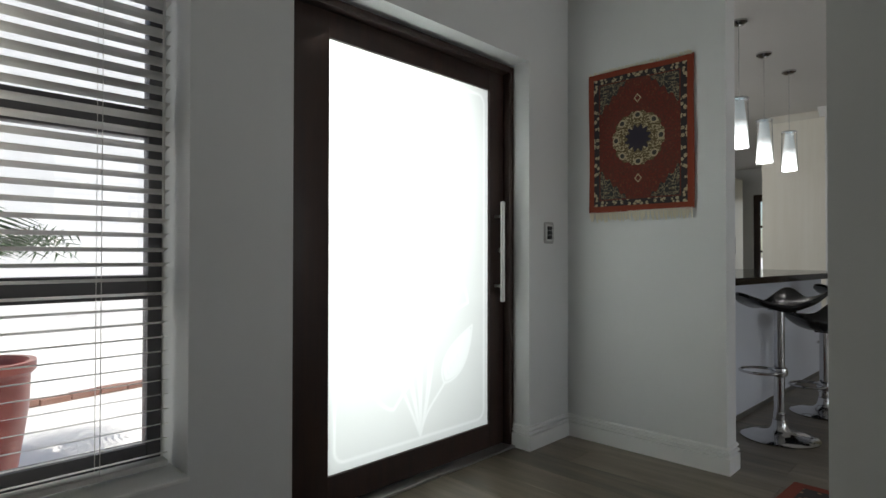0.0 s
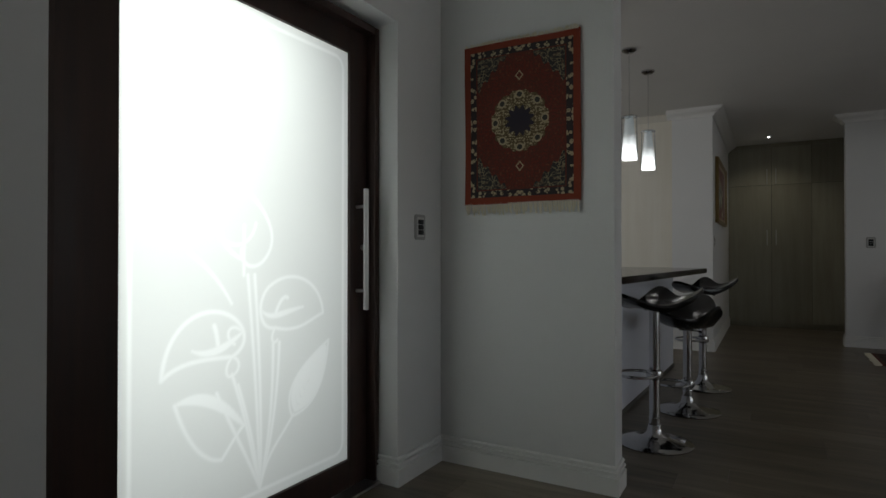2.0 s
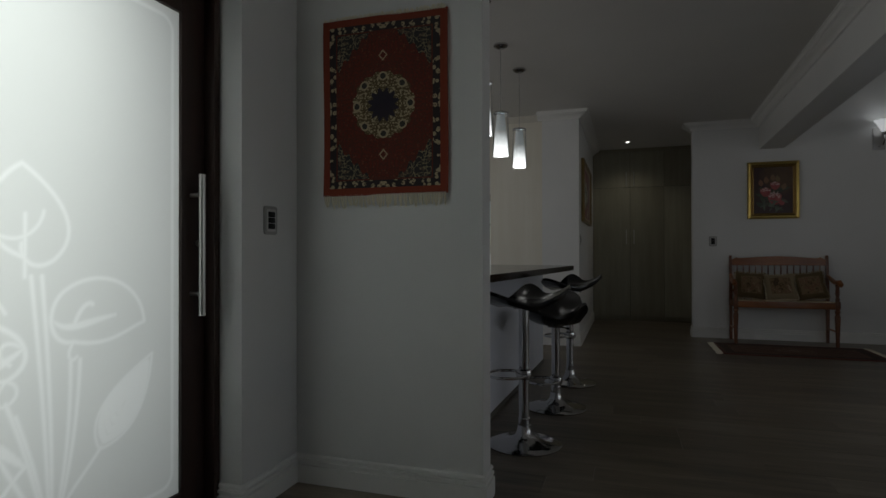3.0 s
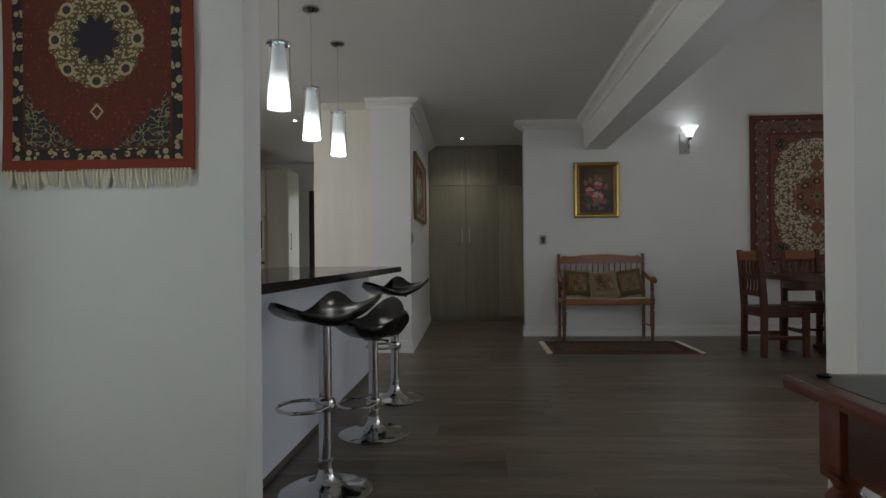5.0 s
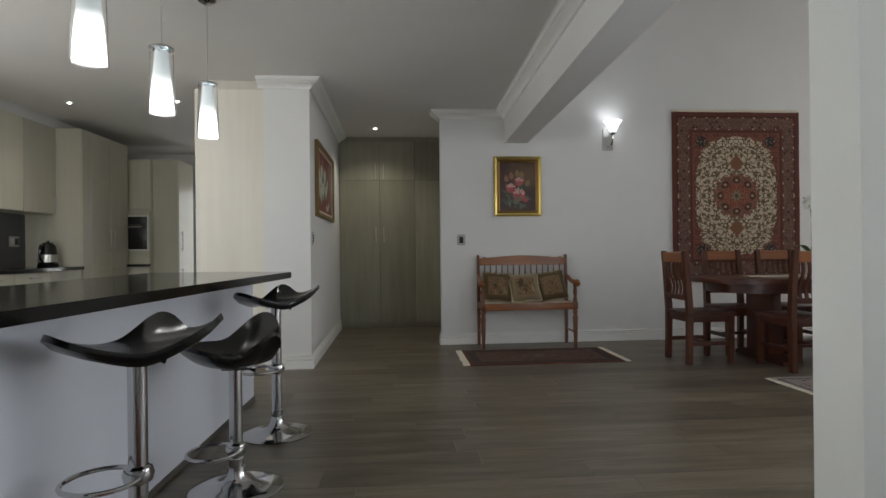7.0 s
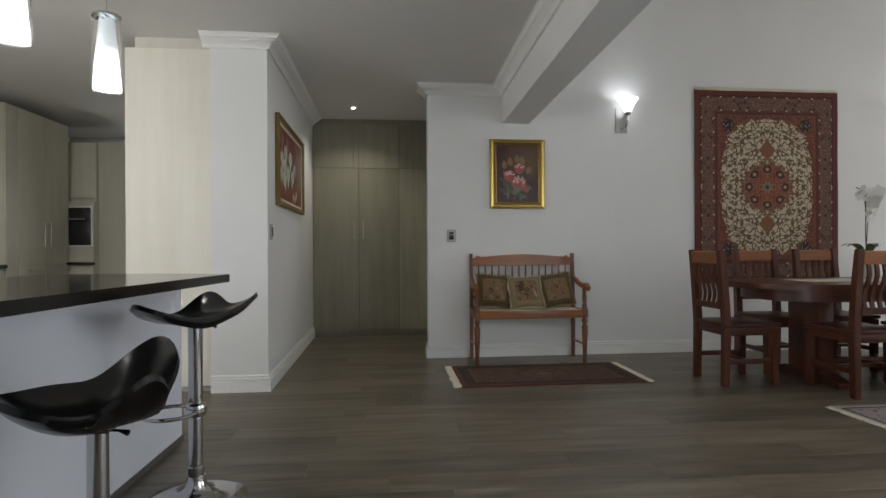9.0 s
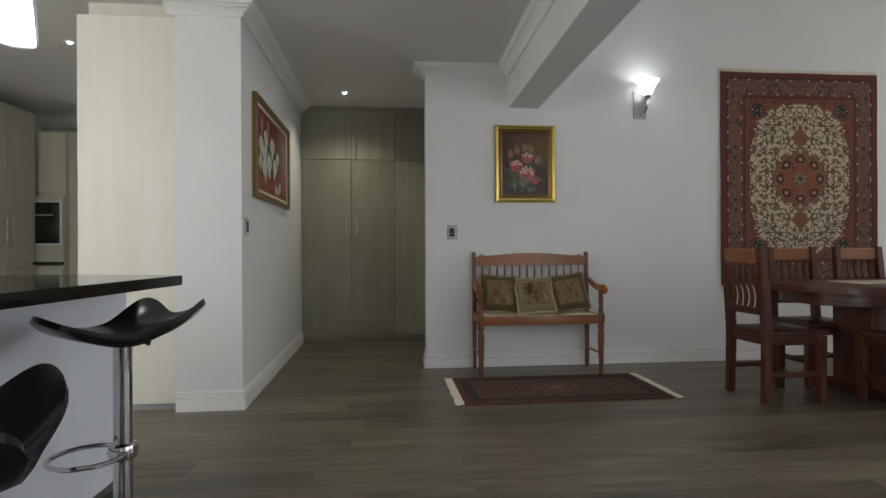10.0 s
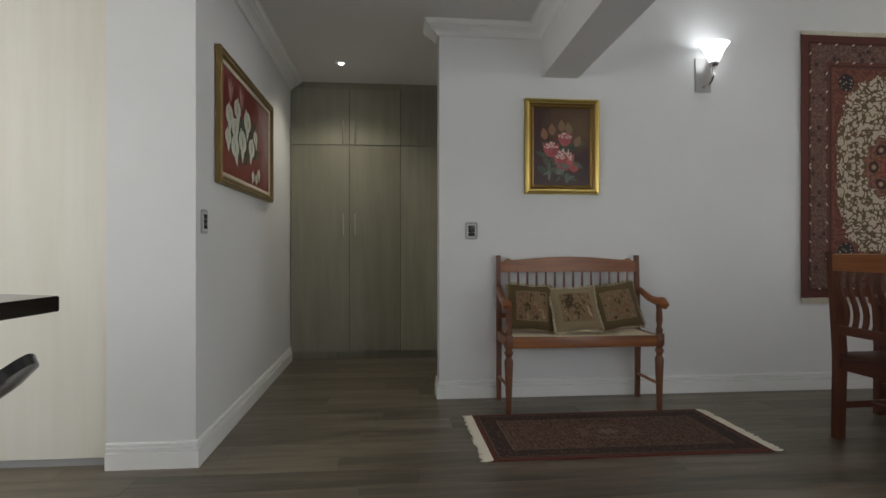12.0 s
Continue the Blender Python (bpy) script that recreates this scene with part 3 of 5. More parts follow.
panel = thing("tall_larder_unit", pose(7.17, 1.757, 0), "cream wood-grain tall unit side panel", "cabinet")
bm = BM()
box(bm, 0.0, 0.02, 0.0, 0.583, 0.04, 2.42, 0.002)
part("side_panel", bm, CREAM, panel, "", 0)
bm = BM()
box(bm, 0.02, 0.60, 0.005, 0.565, 0.04, 2.42)
part("body", bm, KITCHEN, panel, "", 0)
bm = BM()
box(bm, 0.02, 0.6, 0.0, 0.54, 0.0, 0.04)
part("plinth", bm, GREY_PLASTIC, panel, "", 0)
bm = BM()
box(bm, 0.012, 0.6, 0.005, 0.52, 2.42, 2.499)
part("top_filler", bm, CREAM, panel, "", 0)
bm = BM()
box(bm, 0.02, 0.60, 0.567, 0.585, 0.05, 1.88, 0.002)
larder = part("door", bm, KITCHEN, panel, "", 0)
bm = BM()
box(bm, 0.02, 0.60, 0.567, 0.592, 1.885, 2.418, 0.002)
part("upper_door", bm, KITCHEN, panel, "", 0)

# ---- bar stools ----
def stool(seat_height, lobes, low=0.0, steep=3.6, front=118):
    """lobes are (direction, rise, half width in degrees, reach) of the seat's upturned ends."""
    s = thing("bar_stool", pose(0, 0, 0), "chrome bar stool with glossy black saddle seat", "bar stool", "stools at the breakfast bar")
    bm = BM()
    lathe(bm, [(0.0, 0.0), (0.192, 0.0), (0.194, 0.006), (0.187, 0.011), (0.145, 0.018), (0.09, 0.027), (0.058, 0.04), (0.042, 0.058), (0.036, 0.085), (0.034, 0.10), (0.0, 0.10)], seg=48)
    part("base", bm, CHROME, s)
    bm = BM()
    lathe(bm, [(0.031, 0.09), (0.031, 0.135), (0.027, 0.14), (0.027, seat_height - 0.03), (0.0, seat_height - 0.03)], seg=24)
    part("column", bm, CHROME, s)
    bm = BM()
    rest, fa = seat_height - 0.375, radians(front)
    ring = [(0.092 * math.cos(fa) + 0.104 * math.cos(a), 0.092 * math.sin(fa) + 0.104 * math.sin(a), rest) for a in [2 * math.pi * k / 36 for k in range(36)]]
    tube(bm, ring, 0.0075, 10, True)
    part("foot_ring", bm, CHROME, s, "round chrome foot ring")
    bm = BM()
    lathe(bm, [(0.027, rest - 0.027), (0.039, rest - 0.02), (0.044, rest), (0.039, rest + 0.02), (0.027, rest + 0.027)], seg=24)
    part("collar", bm, CHROME, s)
    bm = BM()
    box(bm, -0.045, 0.045, -0.045, 0.045, seat_height - 0.034, seat_height - 0.018, 0.003)
    part("seat_plate", bm, DARK, s)
    bm = BM()
    tube(bm, [(0.0, -0.02, seat_height - 0.036), (-0.01, -0.06, seat_height - 0.036), (-0.014, -0.085, seat_height - 0.042)], [0.004, 0.004, 0.009], 8)
    part("lift_lever", bm, BLACK, s)
    bm = BM()
    top, low_side, rings, seg = [], [], 14, 72

    def bulge(t, which):
        total = 0.0
        for way, rise, spread, reach in lobes:
            d = (t - radians(way) + math.pi) % (2 * math.pi) - math.pi
            total += (rise, reach)[which] * math.exp(-abs(d / radians(spread)) ** (2, 3.2)[which])
        return total
    for r in range(rings + 1):
        f = r / rings
        a, b = [], []
        for k in range(seg if r else 1):
            t = 2 * math.pi * k / seg
            out = f * (0.16 + bulge(t, 1))
            x, y = out * math.cos(t), out * math.sin(t)
            z = seat_height + (low + bulge(t, 0)) * f ** steep
            a.append(bm.verts.new((x, y, z)))
            b.append(bm.verts.new((x * (1 - 0.06 * f), y * (1 - 0.06 * f), z - 0.026 - 0.012 * f * f)))
        top.append(a)
        low_side.append(b)
    for rows, flip in ((top, 1), (low_side, -1)):
        for a, b in zip(rows, rows[1:]):
            for k in range(seg):
                j = (k + 1) % seg
                loop = list(dict.fromkeys([a[k % len(a)], b[k], b[j], a[j % len(a)]]))
                bm.faces.new(loop[::flip])
    rim = []
    for k, v in enumerate(top[-1]):
        t = 2 * math.pi * k / seg
        rim.append(bm.verts.new(v.co + Vector((0.006 * math.cos(t), 0.006 * math.sin(t), -0.017))))
    for k in range(seg):
        j = (k + 1) % seg
        bm.faces.new((top[-1][k], rim[k], rim[j], top[-1][j]))
        bm.faces.new((rim[k], low_side[-1][k], low_side[-1][j], rim[j]))
    part("seat", bm, BLACK, s, "glossy black moulded saddle seat", 60)
    return s


SADDLE = ((138, 0.068, 42, 0.07), (-82, 0.095, 38, 0.074), (0, 0.088, 29, 0.025))
stool(0.738, SADDLE, -0.004, 3.0).matrix_basis = pose(3.895, 1.389, 0)
stool(0.55, ((-18, 0.16, 34, 0.09), (-122, 0.115, 26, 0.06), (140, 0.075, 50, 0.07), (60, 0.045, 45, 0.02)), 0.02, 2.6).matrix_basis = pose(4.642, 1.315, 0)
stool(0.738, SADDLE, -0.004, 3.0).matrix_basis = pose(5.377, 1.296, 0)


# ---- pendant lamps, ceiling lights ----
def shade_glow():
    g = Graph("pendant_diffuser")
    z = g.xyz()[2]
    up = g.math("DIVIDE", g.math("ADD", z, 0.80), 0.26)
    col = g.ramp(up, ((0.0, (1.0, 1.0, 0.98)), (0.55, (0.9, 0.97, 0.97)), (1.0, (0.35, 0.45, 0.47))))
    power = g.math("ADD", 0.22, g.math("MULTIPLY", g.math("POWER", g.math("MAXIMUM", g.math("SUBTRACT", 0.66, up), 0.0), 1.3), 9.0))
    g.set(Base_Color=(0.75, 0.8, 0.82, 1), Emission_Color=col, Emission_Strength=power, Roughness=0.35)
    return g.mat


DIFFUSER = shade_glow()
for x, y in ((4.238, 1.692), (4.989, 1.745), (5.573, 1.717)):
    lamp = thing("pendant_lamp", pose(x, y, CEILING), "glass tube pendant lamp hanging over the bar", "pendant lamp", "pendants over the breakfast bar")
    bm = BM()
    lathe(bm, [(0.0, 0.0), (0.052, 0.0), (0.052, -0.012), (0.03, -0.028), (0.008, -0.034), (0.0, -0.034)], seg=28)
    part("ceiling_rose", bm, CHROME, lamp)
    bm = BM()
    tube(bm, [(0, 0, -0.03), (0, 0, -0.50)], 0.0022, 6)
    part("cord", bm, GREY_PLASTIC, lamp)
    bm = BM()
    lathe(bm, [(0.0, -0.49), (0.05, -0.49), (0.058, -0.495), (0.058, -0.503), (0.0, -0.505)], seg=28)
    tube(bm, [(-0.072, 0, -0.515), (0.072, 0, -0.515)], 0.004, 8)
    part("cap", bm, CHROME, lamp)
    bm = BM()
    lathe(bm, [(0.052, -0.505), (0.061, -0.815), (0.059, -0.815), (0.050, -0.505)], seg=32)
    part("outer_glass", bm, GLASS, lamp, "clear outer glass tube").visible_shadow = False
    bm = BM()
    lathe(bm, [(0.030, -0.51), (0.034, -0.56), (0.046, -0.68), (0.054, -0.805), (0.050, -0.809), (0.0, -0.80)], seg=32)
    part("diffuser", bm, DIFFUSER, lamp, "glowing white inner shade")
    glow("pendant_bulb", (x, y, CEILING - 0.86), 1.5, (1.0, 0.97, 0.93), 0.05)


def downlight(x, y, watts, spread=125):
    d = thing("downlight", pose(x, y, CEILING), "small round ceiling light, lit", "downlight", "recessed ceiling lights")
    bm = BM()
    lathe(bm, [(0.026, 0.0), (0.043, 0.0), (0.043, -0.004), (0.026, -0.006)], seg=28)
    part("trim_ring", bm, TRIM, d)
    bm = BM()
    lathe(bm, [(0.0, -0.014), (0.008, -0.013), (0.015, -0.009), (0.019, -0.003)], seg=20)
    part("bulb", bm, LAMP, d, "", 0)
    glow("downlight_bulb", (x, y, CEILING - 0.03), watts, (1.0, 0.93, 0.78), 0.025, spread)


downlight(9.07, 0.87, 16, 130)
for x, y in ((7.89, 2.755), (7.98, 3.81), (6.55, 2.795), (6.55, 3.81)):
    downlight(x, y, 5.5)


# ---- switches ----
PLATE = plain("switch_plate", (0.66, 0.66, 0.65), 0.35)


def rounded(hw, hh, rad):
    """Outline of an upright rectangle with round corners."""
    pts = []
    for cx, cz, a0 in ((hw - rad, hh - rad, 0), (-hw + rad, hh - rad, 90), (-hw + rad, -hh + rad, 180), (hw - rad, -hh + rad, 270)):
        for k in range(6):
            a = math.radians(a0 + 18 * k)
            pts.append((cx + rad * math.cos(a), cz + rad * math.sin(a)))
    return pts


def wall_switch(m, label="grey wall switch plate with three dark rockers"):
    s = thing("light_switch", m, label, "light switch", "wall switches")
    bm = BM()
    prism(bm, rounded(0.042, 0.058, 0.014), "y", -0.007, 0.0)
    part("plate", bm, GREY_PLASTIC, s)
    bm = BM()
    prism(bm, rounded(0.029, 0.045, 0.006), "y", -0.009, -0.0068)
    part("inner_plate", bm, PLATE, s, "white inner plate")
    for k in (-1, 0, 1):
        bm = BM()
        box(bm, -0.022, 0.022, -0.012, -0.0088, k * 0.024 - 0.011, k * 0.024 + 0.011, 0.002)
        part("rocker", bm, BLACK, s)


wall_switch(pose(2.93, 2.255, 1.125))
wall_switch(pose(8.2, -0.068, 1.12, 0, 0, -90))
wall_switch(pose(7.237, 1.365, 1.13))


# ---- wall sconces ----
OPAL = lit("opal_glass", (0.93, 0.97, 1.0), 1.3)
SATIN = plain("satin_steel", (0.46, 0.45, 0.44), 0.36, 1.0)


def sconce(y):
    s = thing("wall_sconce", pose(8.2, y, 2.0), "chrome wall lamp with a glowing opal shade", "wall lamp", "wall lamps beside the tapestry")
    bm = BM()
    box(bm, -0.014, 0.0, -0.057, 0.057, 0.09, 0.326, 0.004)
    part("backplate", bm, SATIN, s, "satin steel backplate")
    bm = BM()
    pts = [(-0.012, 0.0, 0.125), (-0.05, -0.008, 0.118), (-0.09, -0.012, 0.145), (-0.115, -0.015, 0.19), (-0.12, -0.015, 0.235)]
    tube(bm, pts, [0.010, 0.010, 0.011, 0.011, 0.010], 12)
    part("arm", bm, CHROME, s)
    bm = BM()
    lathe(bm, [(0.0, 0.232), (0.022, 0.234), (0.030, 0.248), (0.027, 0.262), (0.0, 0.262)], -0.12, -0.015, 20)
    part("cup", bm, CHROME, s)
    bm = BM()
    lathe(bm, [(0.024, 0.258), (0.036, 0.272), (0.050, 0.305), (0.068, 0.345), (0.098, 0.384), (0.094, 0.384), (0.062, 0.346), (0.044, 0.306), (0.02, 0.268)], -0.12, -0.015, 28)
    part("shade", bm, OPAL, s, "glowing opal glass bowl")
    glow("sconce_bulb", (8.2 - 0.12, y - 0.015, 2.352), 0.30, (0.90, 0.96, 1.0), 0.02)


sconce(-1.695)
sconce(-4.62)


# ---- carpets ----
def rug_material(name, hw, hh, recipe):
    """recipe(g, p) paints a colour from a dict of handy values in the rug's own plane."""
    g = Graph(name)
    x, y, _ = g.xyz()
    ax, ay = g.math("ABSOLUTE", x), g.math("ABSOLUTE", y)
    sym = g.node("ShaderNodeCombineXYZ", X=ax, Y=ay).outputs[0]
    p = dict(x=x, y=y, ax=ax, ay=ay, sym=sym, edge=g.math("MINIMUM", g.math("SUBTRACT", hw, ax), g.math("SUBTRACT", hh, ay)))
    col = recipe(g, p)
    weave = g.noise(g.coords((1, 1, 1)), 420, 2)
    wear = g.noise(g.coords(), 9, 4)
    col = g.mix(g.math("MULTIPLY", weave, 0.45), col, (0.02, 0.015, 0.012))
    col = g.mix(g.math("MULTIPLY", wear, 0.25), col, (0.12, 0.07, 0.05))
    g.set(Base_Color=col, Roughness=0.95)
    g.bump(weave, 0.5, 0.002)
    return g.mat


def below(g, a, b):
    return g.math("LESS_THAN", a, b)


def band(g, a, lo, hi):
    return g.math("MULTIPLY", g.math("GREATER_THAN", a, lo), g.math("LESS_THAN", a, hi))


def blobs(g, p, scale, size):
    v = g.node("ShaderNodeTexVoronoi", Vector=p["sym"], Scale=scale)
    return g.math("LESS_THAN", v.outputs["Distance"], size), v.outputs["Distance"]


def polar(g, p, sx, sy, lobes, amp):
    """A scalloped radius: 1 on a lobed oval with half axes sx, sy."""
    u, v = g.math("DIVIDE", p["x"], sx), g.math("DIVIDE", p["y"], sy)
    r = g.math("SQRT", g.math("ADD", g.math("MULTIPLY", u, u), g.math("MULTIPLY", v, v)))
    a = g.math("ARCTAN2", v, u)
    return g.math("ADD", r, g.math("MULTIPLY", g.math("COSINE", g.math("MULTIPLY", a, lobes)), amp)), a, r


def vines(g, p, scale, width):
    n = g.noise(p["sym"], scale, 1.5, 0.5)
    return g.math("LESS_THAN", g.math("ABSOLUTE", g.math("SUBTRACT", n, 0.5)), width)


def red_carpet(g, p):
    red, navy, cream = (0.20, 0.028, 0.015), (0.032, 0.04, 0.045), (0.62, 0.52, 0.33)
    speck, _ = blobs(g, p, 55, 0.22)
    col = g.mix(g.math("MULTIPLY", speck, 0.45), red, (0.36, 0.13, 0.06))
    col = g.mix(g.math("MULTIPLY", vines(g, p, 60, 0.06), 0.5), col, (0.07, 0.03, 0.02))
    # dark corners
    k = g.math("ADD", g.math("MULTIPLY", g.math("SUBTRACT", 0.20, p["ax"]), 1.0), g.math("SUBTRACT", 0.30, p["ay"]))
    k = g.math("ADD", k, g.math("MULTIPLY", g.math("SINE", g.math("MULTIPLY", p["ax"], 150)), 0.012))
    corner = below(g, k, 0.135)
    deco, _ = blobs(g, p, 42, 0.30)
    vine = vines(g, p, 45, 0.03)
    dark = g.mix(vine, g.mix(g.math("MULTIPLY", deco, 0.55), navy, (0.25, 0.17, 0.10)), (0.34, 0.30, 0.18))
    col = g.mix(corner, col, dark)
    # medallion
    m, a, r = polar(g, p, 0.135, 0.135, 16, 0.045)
    petals = vines(g, p, 70, 0.09)
    col = g.mix(below(g, m, 1.0), col, g.mix(petals, cream, (0.16, 0.12, 0.05)))
    lobes = g.math("SINE", g.math("MULTIPLY", a, 4))
    across = g.math("DIVIDE", g.math("SUBTRACT", r, 0.88), 0.14)
    eyes = g.math("SQRT", g.math("ADD", g.math("MULTIPLY", across, across), g.math("POWER", g.math("MULTIPLY", lobes, 1.5), 2)))
    col = g.mix(below(g, eyes, 1.0), col, cream)
    col = g.mix(below(g, eyes, 0.62), col, (0.05, 0.055, 0.05))
    col = g.mix(below(g, polar(g, p, 0.062, 0.062, 12, 0.16)[0], 1.0), col, (0.025, 0.025, 0.05))
    for at in (0.205, 0.0):
        d = g.math("ADD", g.math("MULTIPLY", p["ax"], 1.2), g.math("ABSOLUTE", g.math("SUBTRACT", p["ay"], at)))
        col = g.mix(band(g, d, 0.016, 0.024), col, cream) if at else col
    # borders
    motif, _ = blobs(g, p, 46, 0.42)
    fine, _ = blobs(g, p, 80, 0.30)
    rim = g.mix(motif, (0.028, 0.028, 0.035), g.mix(fine, cream, (0.10, 0.09, 0.06)))
    col = g.mix(below(g, p["edge"], 0.068), col, (0.16, 0.03, 0.018))
    col = g.mix(below(g, p["edge"], 0.062), col, rim)
    col = g.mix(below(g, p["edge"], 0.031), col, (0.33, 0.05, 0.02))
    return col


def tapestry_carpet(g, p):
    red, brown, cream, olive = (0.20, 0.050, 0.034), (0.14, 0.048, 0.038), (0.70, 0.59, 0.45), (0.16, 0.12, 0.06)
    col = g.mix(0.3, red, brown)
    corner_deco = vines(g, p, 16, 0.05)
    col = g.mix(g.math("MULTIPLY", corner_deco, 0.55), col, (0.30, 0.13, 0.07))
    # cream field with vines and flowers
    box4 = g.math("ADD", g.math("POWER", g.math("DIVIDE", p["ax"], 0.47), 3.0), g.math("POWER", g.math("DIVIDE", p["ay"], 0.655), 3.0))
    ragged = g.math("ADD", box4, g.math("MULTIPLY", g.math("SUBTRACT", g.noise(p["sym"], 17, 2), 0.5), 0.7))
    stem = vines(g, p, 19, 0.05)
    flower, dist = blobs(g, p, 13, 0.25)
    heart, _ = blobs(g, p, 13, 0.13)
    bud, _ = blobs(g, p, 31, 0.20)
    field = g.mix(stem, cream, olive)
    field = g.mix(bud, field, (0.22, 0.10, 0.05))
    field = g.mix(flower, field, olive)
    field = g.mix(heart, field, (0.28, 0.09, 0.05))
    col = g.mix(below(g, ragged, 1.0), col, field)
    # dark corner rosettes
    d = g.math("SQRT", g.math("ADD", g.math("POWER", g.math("SUBTRACT", p["ax"], 0.40), 2), g.math("POWER", g.math("SUBTRACT", p["ay"], 0.60), 2)))
    fine, _ = blobs(g, p, 40, 0.28)
    col = g.mix(below(g, d, 0.062), col, g.mix(g.math("MULTIPLY", fine, 0.6), (0.03, 0.025, 0.03), cream))
    # pendants above and below the medallion, and the medallion
    pend = g.math("ADD", g.math("MULTIPLY", p["ax"], 1.1), g.math("ABSOLUTE", g.math("SUBTRACT", p["ay"], 0.36)))
    col = g.mix(below(g, pend, 0.10), col, (0.27, 0.12, 0.06))
    m, a, r = polar(g, p, 0.262, 0.242, 16, 0.07)
    rosy = g.mix(vines(g, p, 26, 0.05), (0.21, 0.085, 0.055), (0.33, 0.16, 0.10))
    col = g.mix(below(g, m, 1.0), col, rosy)
    col = g.mix(below(g, polar(g, p, 0.15, 0.14, 8, 0.16)[0], 1.0), col, g.mix(vines(g, p, 34, 0.06), (0.24, 0.040, 0.026), (0.36, 0.15, 0.09)))
    across = g.math("DIVIDE", g.math("SUBTRACT", r, 0.71), 0.145)
    along = g.math("MULTIPLY", g.math("SINE", g.math("MULTIPLY", a, 4)), 1.2)
    drop = g.math("SQRT", g.math("ADD", g.math("MULTIPLY", across, across), g.math("MULTIPLY", along, along)))
    col = g.mix(below(g, drop, 1.0), col, (0.045, 0.020, 0.018))
    col = g.mix(below(g, drop, 0.62), col, (0.26, 0.12, 0.07))
    col = g.mix(below(g, drop, 0.34), col, (0.52, 0.40, 0.27))
    col = g.mix(below(g, polar(g, p, 0.052, 0.052, 8, 0.28)[0], 1.0), col, (0.26, 0.24, 0.15))
    col = g.mix(below(g, polar(g, p, 0.022, 0.022, 8, 0.2)[0], 1.0), col, (0.09, 0.05, 0.04))
    # borders
    line = g.math("MAXIMUM", band(g, p["edge"], 0.215, 0.222), band(g, p["edge"], 0.052, 0.06))
    motif, md = blobs(g, p, 15, 0.27)
    eye, _ = blobs(g, p, 15, 0.07)
    border = g.mix(vines(g, p, 30, 0.05), (0.17, 0.080, 0.066), (0.24, 0.15, 0.11))
    border = g.mix(motif, border, (0.07, 0.04, 0.04))
    border = g.mix(eye, border, (0.45, 0.33, 0.22))
    col = g.mix(below(g, p["edge"], 0.235), col, (0.165, 0.047, 0.035))
    col = g.mix(below(g, p["edge"], 0.19), col, border)
    col = g.mix(below(g, p["edge"], 0.072), col, (0.15, 0.036, 0.027))
    studs = g.math("MULTIPLY", g.math("MAXIMUM", band(g, p["edge"], 0.058, 0.074), band(g, p["edge"], 0.185, 0.2)), g.math("GREATER_THAN", g.math("SINE", g.math("MULTIPLY", g.math("ADD", p["ax"], p["ay"]), 48)), 0.93))
    col = g.mix(studs, col, cream)
    return g.mix(line, col, (0.03, 0.02, 0.02))


def dark_mat(g, p):
    red, dark, tan = (0.085, 0.018, 0.010), (0.018, 0.010, 0.008), (0.24, 0.16, 0.10)
    deco, _ = blobs(g, p, 34, 0.26)
    small, _ = blobs(g, p, 75, 0.24)
    col = g.mix(g.math("MULTIPLY", vines(g, p, 40, 0.06), 0.7), red, tan)
    col = g.mix(g.math("MULTIPLY", deco, 0.75), col, dark)
    col = g.mix(g.math("MULTIPLY", small, 0.6), col, tan)
    m = polar(g, p, 0.12, 0.17, 8, 0.1)[0]
    col = g.mix(g.math("MULTIPLY", band(g, m, 0.75, 0.95), 0.7), col, tan)
    col = g.mix(g.math("MULTIPLY", below(g, m, 0.35), 0.6), col, (0.34, 0.25, 0.18))
    fine, _ = blobs(g, p, 48, 0.32)
    eye, _ = blobs(g, p, 48, 0.16)
    rim = g.mix(eye, g.mix(fine, (0.030, 0.014, 0.012), (0.12, 0.055, 0.033)), (0.24, 0.16, 0.10))
    col = g.mix(below(g, p["edge"], 0.13), col, rim)
    col = g.mix(g.math("MULTIPLY", g.math("MAXIMUM", band(g, p["edge"], 0.125, 0.131), band(g, p["edge"], 0.034, 0.04)), 0.8), col, tan)
    return g.mix(below(g, p["edge"], 0.028), col, (0.15, 0.028, 0.018))


def pale_rug(g, p):
    col = g.mix(vines(g, p, 16, 0.05), (0.42, 0.34, 0.34), (0.22, 0.10, 0.11))
    fine, _ = blobs(g, p, 30, 0.3)
    col = g.mix(below(g, p["edge"], 0.22), col, g.mix(fine, (0.46, 0.40, 0.39), (0.20, 0.12, 0.13)))
    col = g.mix(band(g, p["edge"], 0.04, 0.058), col, (0.03, 0.025, 0.03))
    return g.mix(below(g, p["edge"], 0.04), col, (0.62, 0.58, 0.53))


def entry_red(g, p):
    fine, _ = blobs(g, p, 30, 0.3)
    col = g.mix(g.math("MULTIPLY", vines(g, p, 16, 0.05), 0.7), (0.26, 0.04, 0.02), (0.08, 0.06, 0.05))
    col = g.mix(below(g, p["edge"], 0.2), col, g.mix(fine, (0.05, 0.045, 0.05), (0.35, 0.22, 0.12)))
    return g.mix(below(g, p["edge"], 0.05), col, (0.28, 0.045, 0.025))


TASSEL = paint("fringe_cotton", (0.78, 0.73, 0.60), 0.95, 0.1, 0.4, 200)


